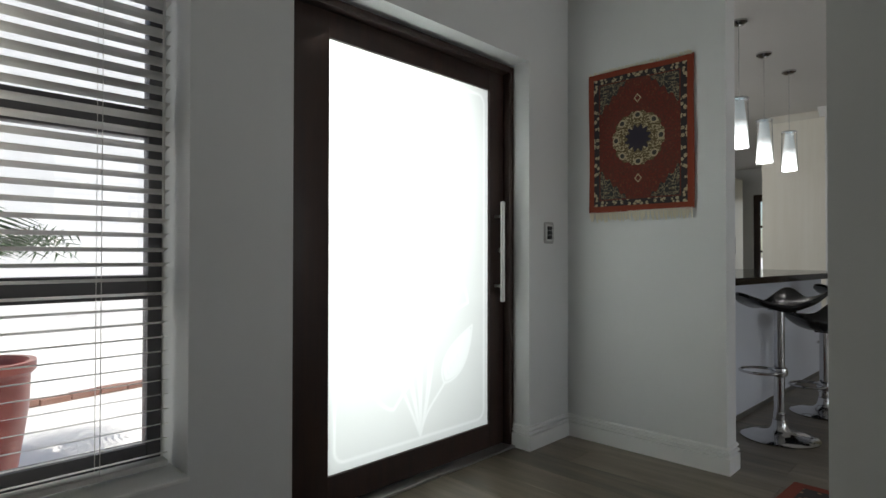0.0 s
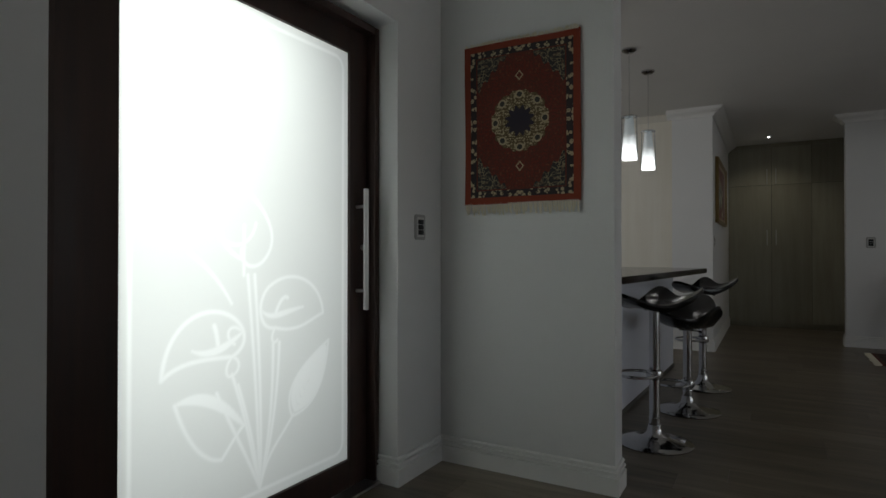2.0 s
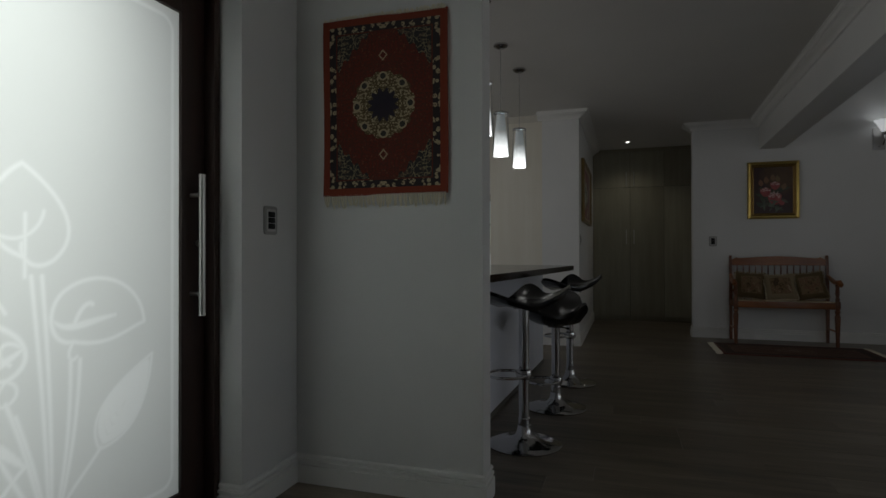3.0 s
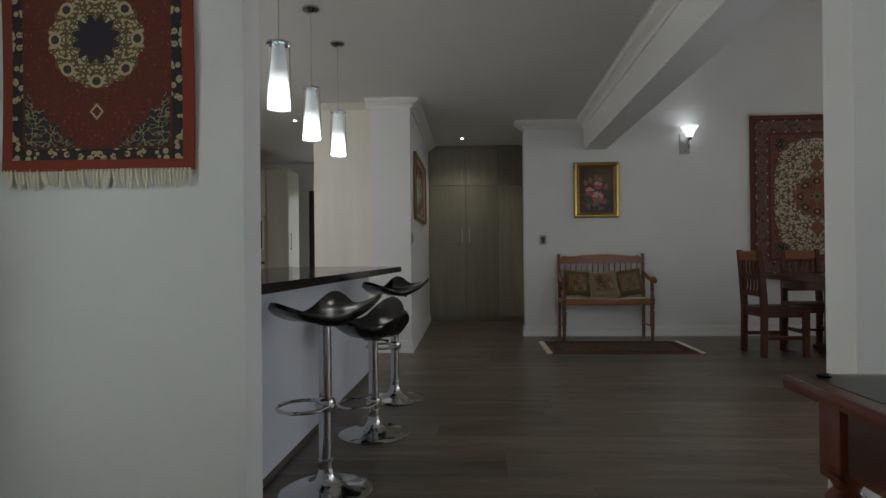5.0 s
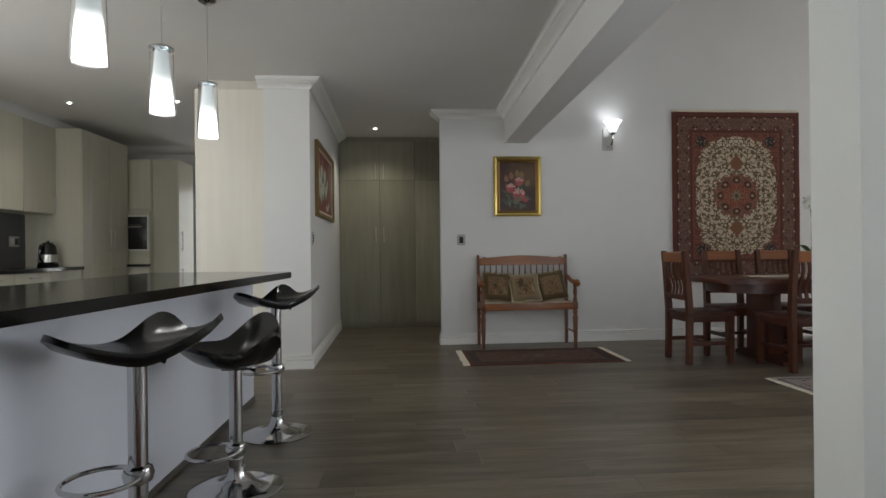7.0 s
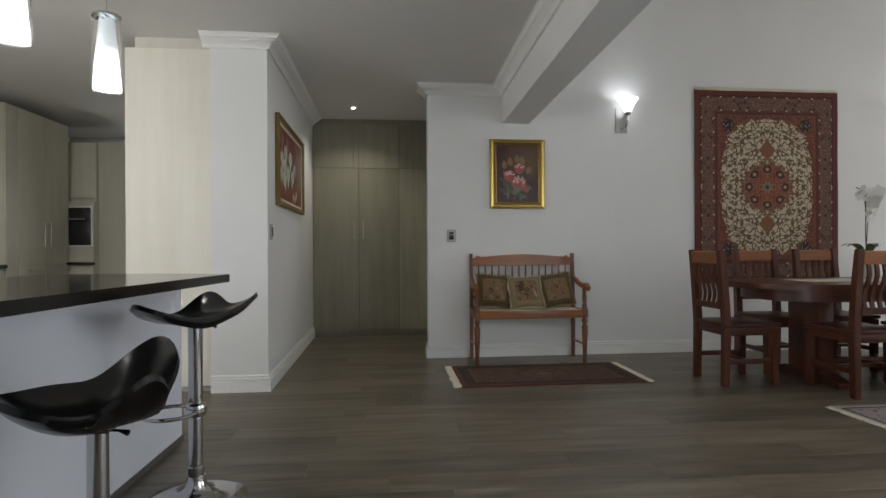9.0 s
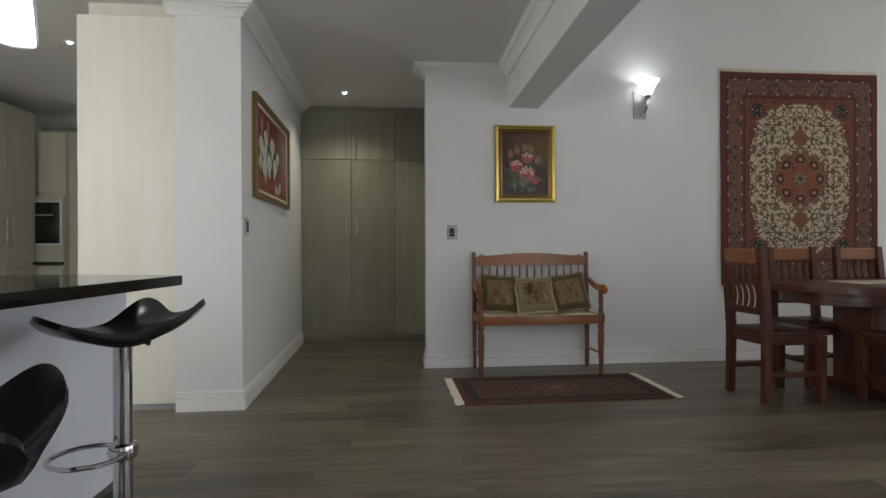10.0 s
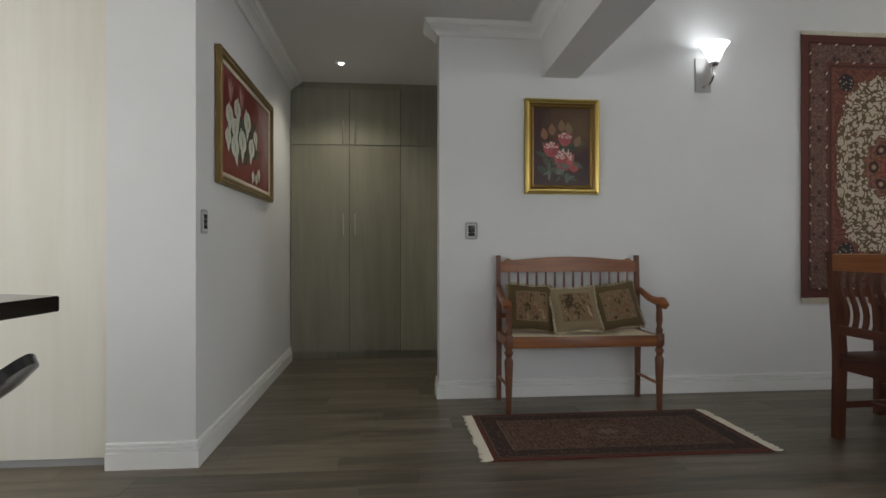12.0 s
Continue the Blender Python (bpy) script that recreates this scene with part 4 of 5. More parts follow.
def carpet(name, m, label, category, hw, hh, recipe, fringes=(), wave=0.0, length=0.05, group=""):
    r = thing(name, m, label, category, group)
    bm = BM()
    nx, ny, t = max(8, int(hw * 30)), max(8, int(hh * 30)), 0.008
    rng = random.Random(len(name))
    ph = rng.uniform(0, 6)

    def at(i, j, z):
        x, y = -hw + 2 * hw * i / nx, -hh + 2 * hh * j / ny
        k = wave * (math.sin(x * 9 + ph) + 0.6 * math.sin(y * 7 + x * 4))
        return bm.verts.new((x + 0.4 * wave * math.sin(y * 8 + ph), y + 0.3 * wave * math.sin(x * 11), z + max(0.0, k + wave) if wave else z))
    up = [[at(i, j, t) for j in range(ny + 1)] for i in range(nx + 1)]
    dn = [[at(i, j, 0.0) for j in range(ny + 1)] for i in range(nx + 1)]
    for i in range(nx):
        for j in range(ny):
            bm.faces.new((up[i][j], up[i + 1][j], up[i + 1][j + 1], up[i][j + 1]))
            bm.faces.new((dn[i][j], dn[i][j + 1], dn[i + 1][j + 1], dn[i + 1][j]))
    for i in range(nx):
        bm.faces.new((up[i][0], dn[i][0], dn[i + 1][0], up[i + 1][0]))
        bm.faces.new((up[i + 1][ny], dn[i + 1][ny], dn[i][ny], up[i][ny]))
    for j in range(ny):
        bm.faces.new((up[0][j + 1], dn[0][j + 1], dn[0][j], up[0][j]))
        bm.faces.new((up[nx][j], dn[nx][j], dn[nx][j + 1], up[nx][j + 1]))
    part("woven_body", bm, rug_material(name + "_pile", hw, hh, recipe), r, "", 60)
    for side, reach in fringes:
        bm = BM()
        half, out = (hw, hh) if side in "ns" else (hh, hw)
        sign = 1 if side in "ne" else -1
        n = int(half * 2 / 0.011)
        for k in range(n):
            c = -half + 0.006 + k * 0.011
            ln = reach * rng.uniform(0.75, 1.05)
            dr = rng.uniform(-0.006, 0.006)
            pts = []
            for f in (0.0, 0.5, 1.0):
                o, cc, z = sign * (out - 0.004 + ln * f), c + dr * f * f * 2, 0.006 + wave - (0.003 * f) + rng.uniform(0, 0.003)
                pts.append((cc, o, z) if side in "ns" else (o, cc, z))
            tube(bm, pts, [0.0042, 0.0048, 0.0035], 5)
        part("fringe", bm, TASSEL, r, "cream knotted fringe")
    return r


carpet("wall_carpet", pose(3.121, 1.832, 1.605, 90, 0, -90), "small red wall carpet with cream medallion and fringe", "wall carpet", 0.278, 0.372, red_carpet, (("s", 0.055), ("n", 0.02)), 0.004)
carpet("wall_tapestry", pose(8.195, -3.165, 1.585, 90, 0, -90), "large red and cream Persian carpet hung on a wall", "wall carpet", 0.742, 0.935, tapestry_carpet, (("s", 0.05), ("n", 0.035)), 0.002)
carpet("bench_mat", pose(7.41, -0.703, 0.001), "narrow dark red patterned mat with cream fringed ends", "rug", 0.36, 0.70, dark_mat, (("n", 0.06), ("s", 0.06)), 0.0)
carpet("dining_rug", pose(5.28, -3.4, 0.001), "pale rose rug with black line and white fringe", "rug", 1.0, 1.2, pale_rug, (("n", 0.03),), 0.0)
carpet("entry_rug", pose(2.42, 0.71, 0.001, 0, 0, -3), "red patterned rug on the plank floor", "rug", 0.78, 0.5, entry_red, (), 0.0)

# ---- framed paintings ----
GOLD = plain("gilt_frame", (0.56, 0.42, 0.13), 0.3, 0.95)
DARK_GOLD = plain("dark_gilt", (0.22, 0.13, 0.035), 0.35, 0.8)
OLD_GOLD = plain("old_gilt_frame", (0.30, 0.21, 0.09), 0.42, 0.8)
CREAM_SLIP = paint("cream_slip", (0.60, 0.52, 0.40), 0.7)


def frame_bars(parent, name, hw, hh, profile, material, label=""):
    """Four mitred bars; profile is a list of (distance in from the outside, height)."""
    corners = [(-hw, -hh), (hw, -hh), (hw, hh), (-hw, hh)]
    for i in range(4):
        bm = BM()
        a, b = Vector(corners[i]), Vector(corners[(i + 1) % 4])
        rings = []
        for c, other in ((a, b), (b, a)):
            rings.append([bm.verts.new((c.x - math.copysign(o, c.x), c.y - math.copysign(o, c.y), z)) for o, z in profile])
        n = len(profile)
        for k in range(n):
            bm.faces.new((rings[0][k], rings[0][(k + 1) % n], rings[1][(k + 1) % n], rings[1][k]))
        part(name, bm, material, parent, label if i == 0 else label)


def canvas_material(name, warm, dark, spread=1.2, centre=(0.1, 0.15)):
    g = Graph(name)
    x, y, _ = g.xyz()
    n = g.noise(g.coords(), 4.5, 5)
    fine = g.noise(g.coords(), 60, 3)
    d = g.math("SQRT", g.math("ADD", g.math("POWER", g.math("SUBTRACT", x, centre[0]), 2), g.math("POWER", g.math("SUBTRACT", y, centre[1]), 2)))
    k = g.math("ADD", g.math("MULTIPLY", d, spread), g.math("MULTIPLY", g.math("SUBTRACT", n, 0.5), 0.9))
    col = g.ramp(k, ((0.05, warm), (0.5, dark)))
    g.set(Base_Color=g.mix(g.math("MULTIPLY", fine, 0.3), col, dark), Roughness=0.35)
    g.bump(fine, 0.25, 0.001)
    return g.mat


def brush(name, a, b):
    g = Graph(name)
    geo = g.tree.nodes.new("ShaderNodeNewGeometry")
    n = g.noise(g.coords(), 55, 4)
    g.set(Base_Color=g.mix(g.math("MULTIPLY", g.math("ADD", n, geo.outputs["Random Per Island"]), 0.55), a, b), Roughness=0.4)
    g.bump(n, 0.3, 0.001)
    return g.mat


def petal(bm, x, y, z, length, width, angle, point=1.0):
    """A painted leaf or petal: a flat tapered shape from its foot at x, y."""
    n, c, s = 8, math.cos(angle), math.sin(angle)
    left, right = [], []
    for i in range(n + 1):
        f = i / n
        w = width * math.sin(math.pi * f ** point) * 0.5 + 0.0004
        for side, out in ((1, left), (-1, right)):
            u, v = f * length, side * w
            out.append(bm.verts.new((x + u * c - v * s, y + u * s + v * c, z)))
    for i in range(n):
        bm.faces.new((left[i], right[i], right[i + 1], left[i + 1]))


def bloom(bm, x, y, z, r, seg=14, squash=1.0):
    ring = [bm.verts.new((x + r * math.cos(2 * math.pi * k / seg), y + r * squash * math.sin(2 * math.pi * k / seg), z)) for k in range(seg)]
    bm.faces.new(ring)


def protea_painting():
    p = thing("protea_painting", pose(8.197, -0.686, 1.692, 90, 0, -90), "still life of pink proteas in a gilt frame", "painting")
    hw, hh = 0.258, 0.322
    frame_bars(p, "frame_bar", hw, hh, [(0.0, 0.0), (0.0, 0.02), (0.006, 0.03), (0.016, 0.034), (0.024, 0.028), (0.03, 0.028), (0.03, 0.0)], GOLD, "moulded gilt bar")
    frame_bars(p, "inner_bar", hw - 0.0305, hh - 0.0305, [(0.0, 0.0), (0.0, 0.022), (0.012, 0.016), (0.016, 0.02), (0.022, 0.02), (0.0315, 0.013), (0.0315, 0.0)], DARK_GOLD, "darker gilt inner bar")
    bm = BM()
    for u, v, n in ((0, 1, 44), (0, -1, 44), (1, 0, 54), (-1, 0, 54)):
        for k in range(n):
            f = -1 + 2 * (k + 0.5) / n
            x, y = (f * (hw - 0.008), v * (hh - 0.004)) if v else (u * (hw - 0.004), f * (hh - 0.008))
            bmesh.ops.create_icosphere(bm, subdivisions=1, radius=0.0048, matrix=Matrix.Translation((x, y, 0.028)))
    part("bead_moulding", bm, GOLD, p, "row of small gilt beads")
    bm = BM()
    box(bm, -0.197, 0.197, -0.261, 0.261, 0.0, 0.010)
    canvas = part("canvas", bm, canvas_material("protea_ground", (0.14, 0.08, 0.033), (0.048, 0.016, 0.012), 1.9), p, "dark brown oil canvas", 0)
    rng = random.Random(3)
    bm = BM()
    for k in range(34):
        a = rng.uniform(-0.6, math.pi + 0.6)
        petal(bm, rng.uniform(-0.09, 0.08), rng.uniform(-0.2, 0.02), 0.0108 + k * 0.00001, rng.uniform(0.06, 0.12), rng.uniform(0.025, 0.045), a)
    part("painted_foliage", bm, brush("painted_green", (0.018, 0.03, 0.018), (0.10, 0.11, 0.06)), canvas, "", 0)
    bm = BM()
    for k, (x, y, a) in enumerate(((-0.115, 0.045, 1.75), (-0.065, 0.075, 1.65), (0.055, 0.085, 1.75), (0.095, 0.0, 1.2), (0.0, 0.10, 1.6))):
        petal(bm, x, y, 0.0114 + k * 0.00002, 0.085, 0.05, a, 0.8)
    part("painted_greenery", bm, brush("painted_bud", (0.20, 0.17, 0.07), (0.28, 0.10, 0.06)), canvas, "", 0)
    bm = BM()
    for k, (x, y, r) in enumerate(((-0.075, -0.02, 0.048), (0.015, -0.10, 0.06), (0.02, 0.05, 0.042), (0.085, -0.14, 0.03))):
        bloom(bm, x, y, 0.0118, r, 16, 1.1)
        for j in range(11):
            petal(bm, x + (j - 5) * r * 0.13, y - r * 0.75, 0.012 + (j * 4 % 11) * 0.00003, r * 1.75, r * 0.4, math.pi / 2 + (5 - j) * 0.06, 0.8)
    part("painted_bouquet", bm, brush("painted_pink", (0.26, 0.022, 0.025), (0.50, 0.13, 0.12)), canvas, "pink and red painted flower heads", 0)
    bm = BM()
    for k in range(90):
        x, y, q = rng.choice(((-0.075, -0.02, 0.048), (0.015, -0.10, 0.06), (0.02, 0.05, 0.042), (0.018, -0.07, 0.05)))
        a, d = rng.uniform(0.2, 2.9), rng.uniform(0.2, 0.95) * q
        petal(bm, x + d * math.cos(a), y + d * math.sin(a), 0.0127 + k * 0.00001, q * 0.34, q * 0.16, a + rng.uniform(-0.3, 0.3), 0.8)
    part("painted_highlight", bm, brush("painted_blush", (0.62, 0.36, 0.33), (0.75, 0.58, 0.52)), canvas, "pale scales on the blooms", 0)
    bm = BM()
    for k in range(16):
        petal(bm, rng.uniform(-0.13, 0.12), rng.uniform(-0.21, -0.10), 0.0129 + k * 0.00001, rng.uniform(0.05, 0.09), rng.uniform(0.014, 0.026), rng.uniform(-2.9, 0.3))
    part("painted_leaf", bm, brush("painted_grey_green", (0.05, 0.07, 0.045), (0.20, 0.22, 0.15)), canvas, "grey-green painted leaves", 0)


def lily_painting():
    p = thing("lily_painting", pose(8.05, 1.362, 1.69, 90, 0, 0), "white lilies on red in a dull gilt frame", "painting")
    hw, hh = 0.645, 0.352
    frame_bars(p, "frame_bar", hw, hh, [(0.0, 0.0), (0.0, 0.03), (0.012, 0.036), (0.02, 0.03), (0.034, 0.03), (0.046, 0.018), (0.046, 0.0)], OLD_GOLD, "dull gilt bar")
    frame_bars(p, "slip", hw - 0.047, hh - 0.047, [(0.0, 0.0), (0.0, 0.018), (0.02, 0.014), (0.02, 0.0)], CREAM_SLIP, "cream inner slip")
    bm = BM()
    box(bm, -hw + 0.068, hw - 0.068, -hh + 0.068, hh - 0.068, 0.0, 0.010)
    canvas = part("canvas", bm, canvas_material("lily_ground", (0.34, 0.25, 0.24), (0.20, 0.022, 0.018), 1.3, (0.50, 0.08)), p, "red oil canvas", 0)
    rng = random.Random(8)
    bm = BM()
    for k in range(80):
        a = rng.uniform(-0.9, math.pi + 0.9)
        petal(bm, rng.uniform(-0.34, 0.12), rng.uniform(-0.14, 0.06), 0.0108 + k * 0.00001, rng.uniform(0.1, 0.2), rng.uniform(0.02, 0.045), a)
    part("painted_foliage", bm, brush("painted_dark_green", (0.02, 0.028, 0.018), (0.10, 0.12, 0.07)), canvas, "", 0)
    lilies = ((-0.42, 0.034, 1.0), (-0.26, 0.10, 1.0), (-0.03, 0.074, 1.15), (-0.31, -0.017, 1.0), (-0.146, -0.068, 1.2), (-0.31, -0.125, 1.1), (0.073, -0.068, 1.05), (0.175, 0.02, 0.75), (-0.45, -0.09, 0.8), (0.27, -0.20, 0.55), (0.11, -0.235, 0.55), (0.20, -0.24, 0.5))
    white = brush("painted_white", (0.80, 0.80, 0.72), (0.50, 0.54, 0.44))
    throat = brush("painted_throat", (0.30, 0.30, 0.16), (0.50, 0.46, 0.24))
    for k, (x, y, f) in enumerate(lilies):
        bm = BM()
        z = 0.0116 + k * 0.00012
        bloom(bm, x, y + 0.012 * f, z, 0.074 * f, 20, 0.72)
        petal(bm, x, y + 0.03 * f, z + 0.00002, 0.125 * f, 0.075 * f, -math.pi / 2 + rng.uniform(-0.35, 0.35), 0.7)
        petal(bm, x, y, z + 0.00004, 0.085 * f, 0.06 * f, math.pi / 2 + rng.uniform(-0.5, 0.5), 0.8)
        part("painted_bloom", bm, white, canvas, "white painted lily", 0)
        bm = BM()
        petal(bm, x + 0.005, y - 0.02 * f, z + 0.00008, 0.055 * f, 0.020 * f, math.pi / 2 + rng.uniform(-0.4, 0.4), 0.8)
        part("painted_throat", bm, throat, canvas, "", 0)
    rose = brush("painted_rose", (0.66, 0.50, 0.46), (0.42, 0.14, 0.12))
    for x, y in ((-0.40, 0.11), (-0.17, 0.12)):
        bm = BM()
        for a in (1.2, 1.45, 1.7, 1.95):
            petal(bm, x, y, 0.0116, 0.15, 0.022, a + rng.uniform(-0.1, 0.1))
        part("painted_bud", bm, rose, canvas, "pale pink painted buds", 0)


protea_painting()
lily_painting()

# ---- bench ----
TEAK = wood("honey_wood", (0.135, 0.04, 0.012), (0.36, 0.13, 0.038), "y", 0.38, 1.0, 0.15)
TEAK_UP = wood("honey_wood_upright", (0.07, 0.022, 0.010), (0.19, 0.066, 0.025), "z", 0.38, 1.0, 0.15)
ROPE = paint("woven_cane", (0.74, 0.65, 0.48), 0.9, 0.2, 0.4, 150)


def turned_leg(bm, x, y, z1, r=0.022):
    lathe(bm, [(0.0, 0.0), (r * 0.62, 0.0), (r * 0.8, 0.02), (r * 0.72, 0.05), (r * 1.0, z1 * 0.55), (r * 1.12, z1 * 0.72), (r * 0.7, z1 * 0.78), (r * 1.1, z1 * 0.83), (r * 1.1, z1 * 0.85), (r * 0.75, z1 * 0.88), (r * 1.15, z1 * 0.93), (r * 1.15, z1), (0.0, z1)], x, y, 18)


def bench():
    """Local x runs out from the wall (towards the room), y along it."""
    b = thing("bench", pose(8.155, -0.715, 0, 0, 0, 180), "honey-coloured wooden bench with spindle back and arms", "bench")
    w = 0.475
    for s in (-1, 1):
        bm = BM()
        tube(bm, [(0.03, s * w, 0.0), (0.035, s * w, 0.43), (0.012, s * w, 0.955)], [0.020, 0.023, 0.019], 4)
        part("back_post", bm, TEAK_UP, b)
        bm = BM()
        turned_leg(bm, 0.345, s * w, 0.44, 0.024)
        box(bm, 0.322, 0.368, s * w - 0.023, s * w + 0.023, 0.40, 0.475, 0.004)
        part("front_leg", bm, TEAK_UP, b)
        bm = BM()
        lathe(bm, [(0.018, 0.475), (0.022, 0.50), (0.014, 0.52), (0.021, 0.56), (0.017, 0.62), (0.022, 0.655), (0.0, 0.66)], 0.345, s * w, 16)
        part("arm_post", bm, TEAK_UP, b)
        bm = BM()
        pts = [(0.03, s * w, 0.735), (0.10, s * (w + 0.004), 0.715), (0.19, s * (w + 0.01), 0.68), (0.28, s * (w + 0.014), 0.668), (0.35, s * (w + 0.016), 0.672), (0.385, s * (w + 0.018), 0.65), (0.378, s * (w + 0.018), 0.632)]
        tube(bm, pts, [0.018, 0.02, 0.022, 0.026, 0.03, 0.026, 0.012], 10)
        part("armrest", bm, TEAK, b, "scrolled wooden armrest")
        bm = BM()
        tube(bm, [(0.04, s * w, 0.16), (0.345, s * w, 0.16)], 0.010, 8)
        part("side_stretcher", bm, TEAK, b)
        bm = BM()
        box(bm, 0.03, 0.345, s * w - 0.014, s * w + 0.014, 0.40, 0.46, 0.004)
        part("side_rail", bm, TEAK, b)
    bm = BM()
    box(bm, 0.333, 0.362, -w + 0.02, w - 0.02, 0.395, 0.465, 0.006)
    part("front_rail", bm, TEAK, b)
    bm = BM()
    box(bm, 0.025, 0.05, -w + 0.02, w - 0.02, 0.41, 0.465, 0.004)
    part("rear_rail", bm, TEAK, b)
    bm = BM()
    outline, n = [], 40
    for i in range(n + 1):
        y = -w + 0.015 + (2 * w - 0.03) * i / n
        f = abs(y) / w
        top = 0.925 + 0.022 * math.cos(min(f / 0.8, 1.0) * math.pi / 2) ** 1.2
        if 0.80 < f < 0.93:
            top = 0.915 + 0.022 * math.sin((0.93 - f) / 0.13 * math.pi)
        elif f >= 0.93:
            top = 0.912
        outline.append((y, top))
    prism(bm, [(-w + 0.015, 0.845)] + outline + [(w - 0.015, 0.845)], "x", 0.008, 0.032)
    part("crest_rail", bm, TEAK, b, "curved wooden crest rail")
    bm = BM()
    box(bm, 0.022, 0.044, -w + 0.018, w - 0.018, 0.545, 0.575, 0.004)
    part("lower_back_rail", bm, TEAK, b)
    bm = BM()
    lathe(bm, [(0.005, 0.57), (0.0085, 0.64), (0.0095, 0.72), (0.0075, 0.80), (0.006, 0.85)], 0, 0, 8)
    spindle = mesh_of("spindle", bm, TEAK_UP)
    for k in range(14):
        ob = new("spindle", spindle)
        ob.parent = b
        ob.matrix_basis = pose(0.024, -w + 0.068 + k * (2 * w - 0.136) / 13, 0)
    bm = BM()
    for k in range(66):
        y = -w + 0.03 + k * (2 * w - 0.06) / 65
        tube(bm, [(0.05, y, 0.458), (0.19, y + 0.003, 0.452), (0.335, y, 0.462), (0.35, y, 0.466)], 0.0055, 5)
    for k in range(20):
        x = 0.06 + k * 0.0145
        tube(bm, [(x, -w + 0.03, 0.459), (x, 0.0, 0.452), (x, w - 0.03, 0.459)], 0.0045, 5)
    part("woven_seat", bm, ROPE, b, "cream woven cane seat")
    return b


bench()


def cushion_material(name, plain_cloth, line, light):
    g = Graph(name)
    x, y, _ = g.xyz()
    ax, ay = g.math("ABSOLUTE", x), g.math("ABSOLUTE", y)
    info = g.tree.nodes.new("ShaderNodeObjectInfo")
    seed = g.math("MULTIPLY", info.outputs["Random"], 20)
    wob = g.math("MULTIPLY", g.math("SUBTRACT", g.noise(g.coords(), 30, 2), 0.5), 0.012)
    m = g.math("ADD", g.math("MAXIMUM", ax, g.math("MULTIPLY", ay, 1.05)), wob)
    layers = []
    for scale, detail in ((17.0, 2.0), (70.0, 4.0)):
        n4 = g.tree.nodes.new("ShaderNodeTexNoise")
        n4.noise_dimensions = "4D"
        for key, value in (("Vector", g.coords((1.0, 0.75, 1.0))), ("W", seed), ("Scale", scale), ("Detail", detail)):
            g.put(n4, key, value)
        layers.append(n4.outputs[0])
    scene_tone = g.math("ADD", g.math("MULTIPLY", layers[0], 0.55), g.math("MULTIPLY", layers[1], 0.45))
    picture = g.ramp(scene_tone, ((0.38, (0.05, 0.032, 0.017)), (0.45, (0.17, 0.105, 0.05)), (0.50, (0.30, 0.22, 0.12)), (0.55, (0.20, 0.085, 0.05)), (0.62, light)))
    col = g.mix(g.math("LESS_THAN", m, 0.101), plain_cloth, line)
    col = g.mix(g.math("LESS_THAN", m, 0.093), col, picture)
    weave = g.noise(g.coords(), 380, 2)
    g.set(Base_Color=g.mix(g.math("MULTIPLY", weave, 0.4), col, (0.05, 0.035, 0.02)), Roughness=0.95)
    g.bump(weave, 0.4, 0.0015)
    return g.mat


CLOTH = cushion_material("olive_tapestry_cloth", (0.125, 0.085, 0.033), (0.25, 0.18, 0.10), (0.38, 0.29, 0.17))
PALE_CLOTH = cushion_material("pale_tapestry_cloth", (0.30, 0.235, 0.14), (0.24, 0.17, 0.09), (0.48, 0.39, 0.26))
FRINGE = paint("braid_trim", (0.34, 0.26, 0.15), 0.95, 0.25, 0.4, 90)
PALE_FRINGE = paint("cream_braid_trim", (0.58, 0.49, 0.35), 0.95, 0.25, 0.4, 90)


def cushion(m, label, cloth, braid):
    c = thing("cushion", m, label, "cushion", "cushions on the bench")
    bm = BM()
    n, h = 18, 0.150
    up, dn = [], []
    for i in range(n + 1):
        a, b = [], []
        for j in range(n + 1):
            u, v = -1 + 2 * i / n, -1 + 2 * j / n
            k = (max(0.0, 1 - u * u) * max(0.0, 1 - v * v)) ** 0.42
            pinch = 1 - 0.07 * (1 - abs(u)) * abs(v) - 0.07 * (1 - abs(v)) * abs(u)
            wob = 0.004 * math.sin(5 * u + 3 * v)
            a.append(bm.verts.new((u * h * pinch, v * h * pinch, 0.058 * k + wob)))
            b.append(a[-1] if i in (0, n) or j in (0, n) else bm.verts.new((u * h * pinch, v * h * pinch, -0.05 * k)))
        up.append(a)
        dn.append(b)
    for i in range(n):
        for j in range(n):
            bm.faces.new((up[i][j], up[i + 1][j], up[i + 1][j + 1], up[i][j + 1]))
            bm.faces.new((dn[i][j], dn[i][j + 1], dn[i + 1][j + 1], dn[i + 1][j]))
    part("cover", bm, cloth, c, "", 60)
    bm = BM()
    rng = random.Random(2)
    for side in range(4):
        for k in range(34):
            t = -1 + 2 * (k + 0.5) / 34
            q = 1 - 0.07 * (1 - abs(t))
            p0 = Vector((t * h, h * q - 0.004, 0.0))
            p1 = p0 + Vector((rng.uniform(-0.004, 0.004), 0.017 + rng.uniform(-0.003, 0.004), rng.uniform(-0.004, 0.004)))
            turn = Matrix.Rotation(side * math.pi / 2, 3, "Z")
            tube(bm, [turn @ p0, turn @ p1], 0.0035, 5)
    part("braid_trim", bm, braid, c, "short looped braid edge")
    return c


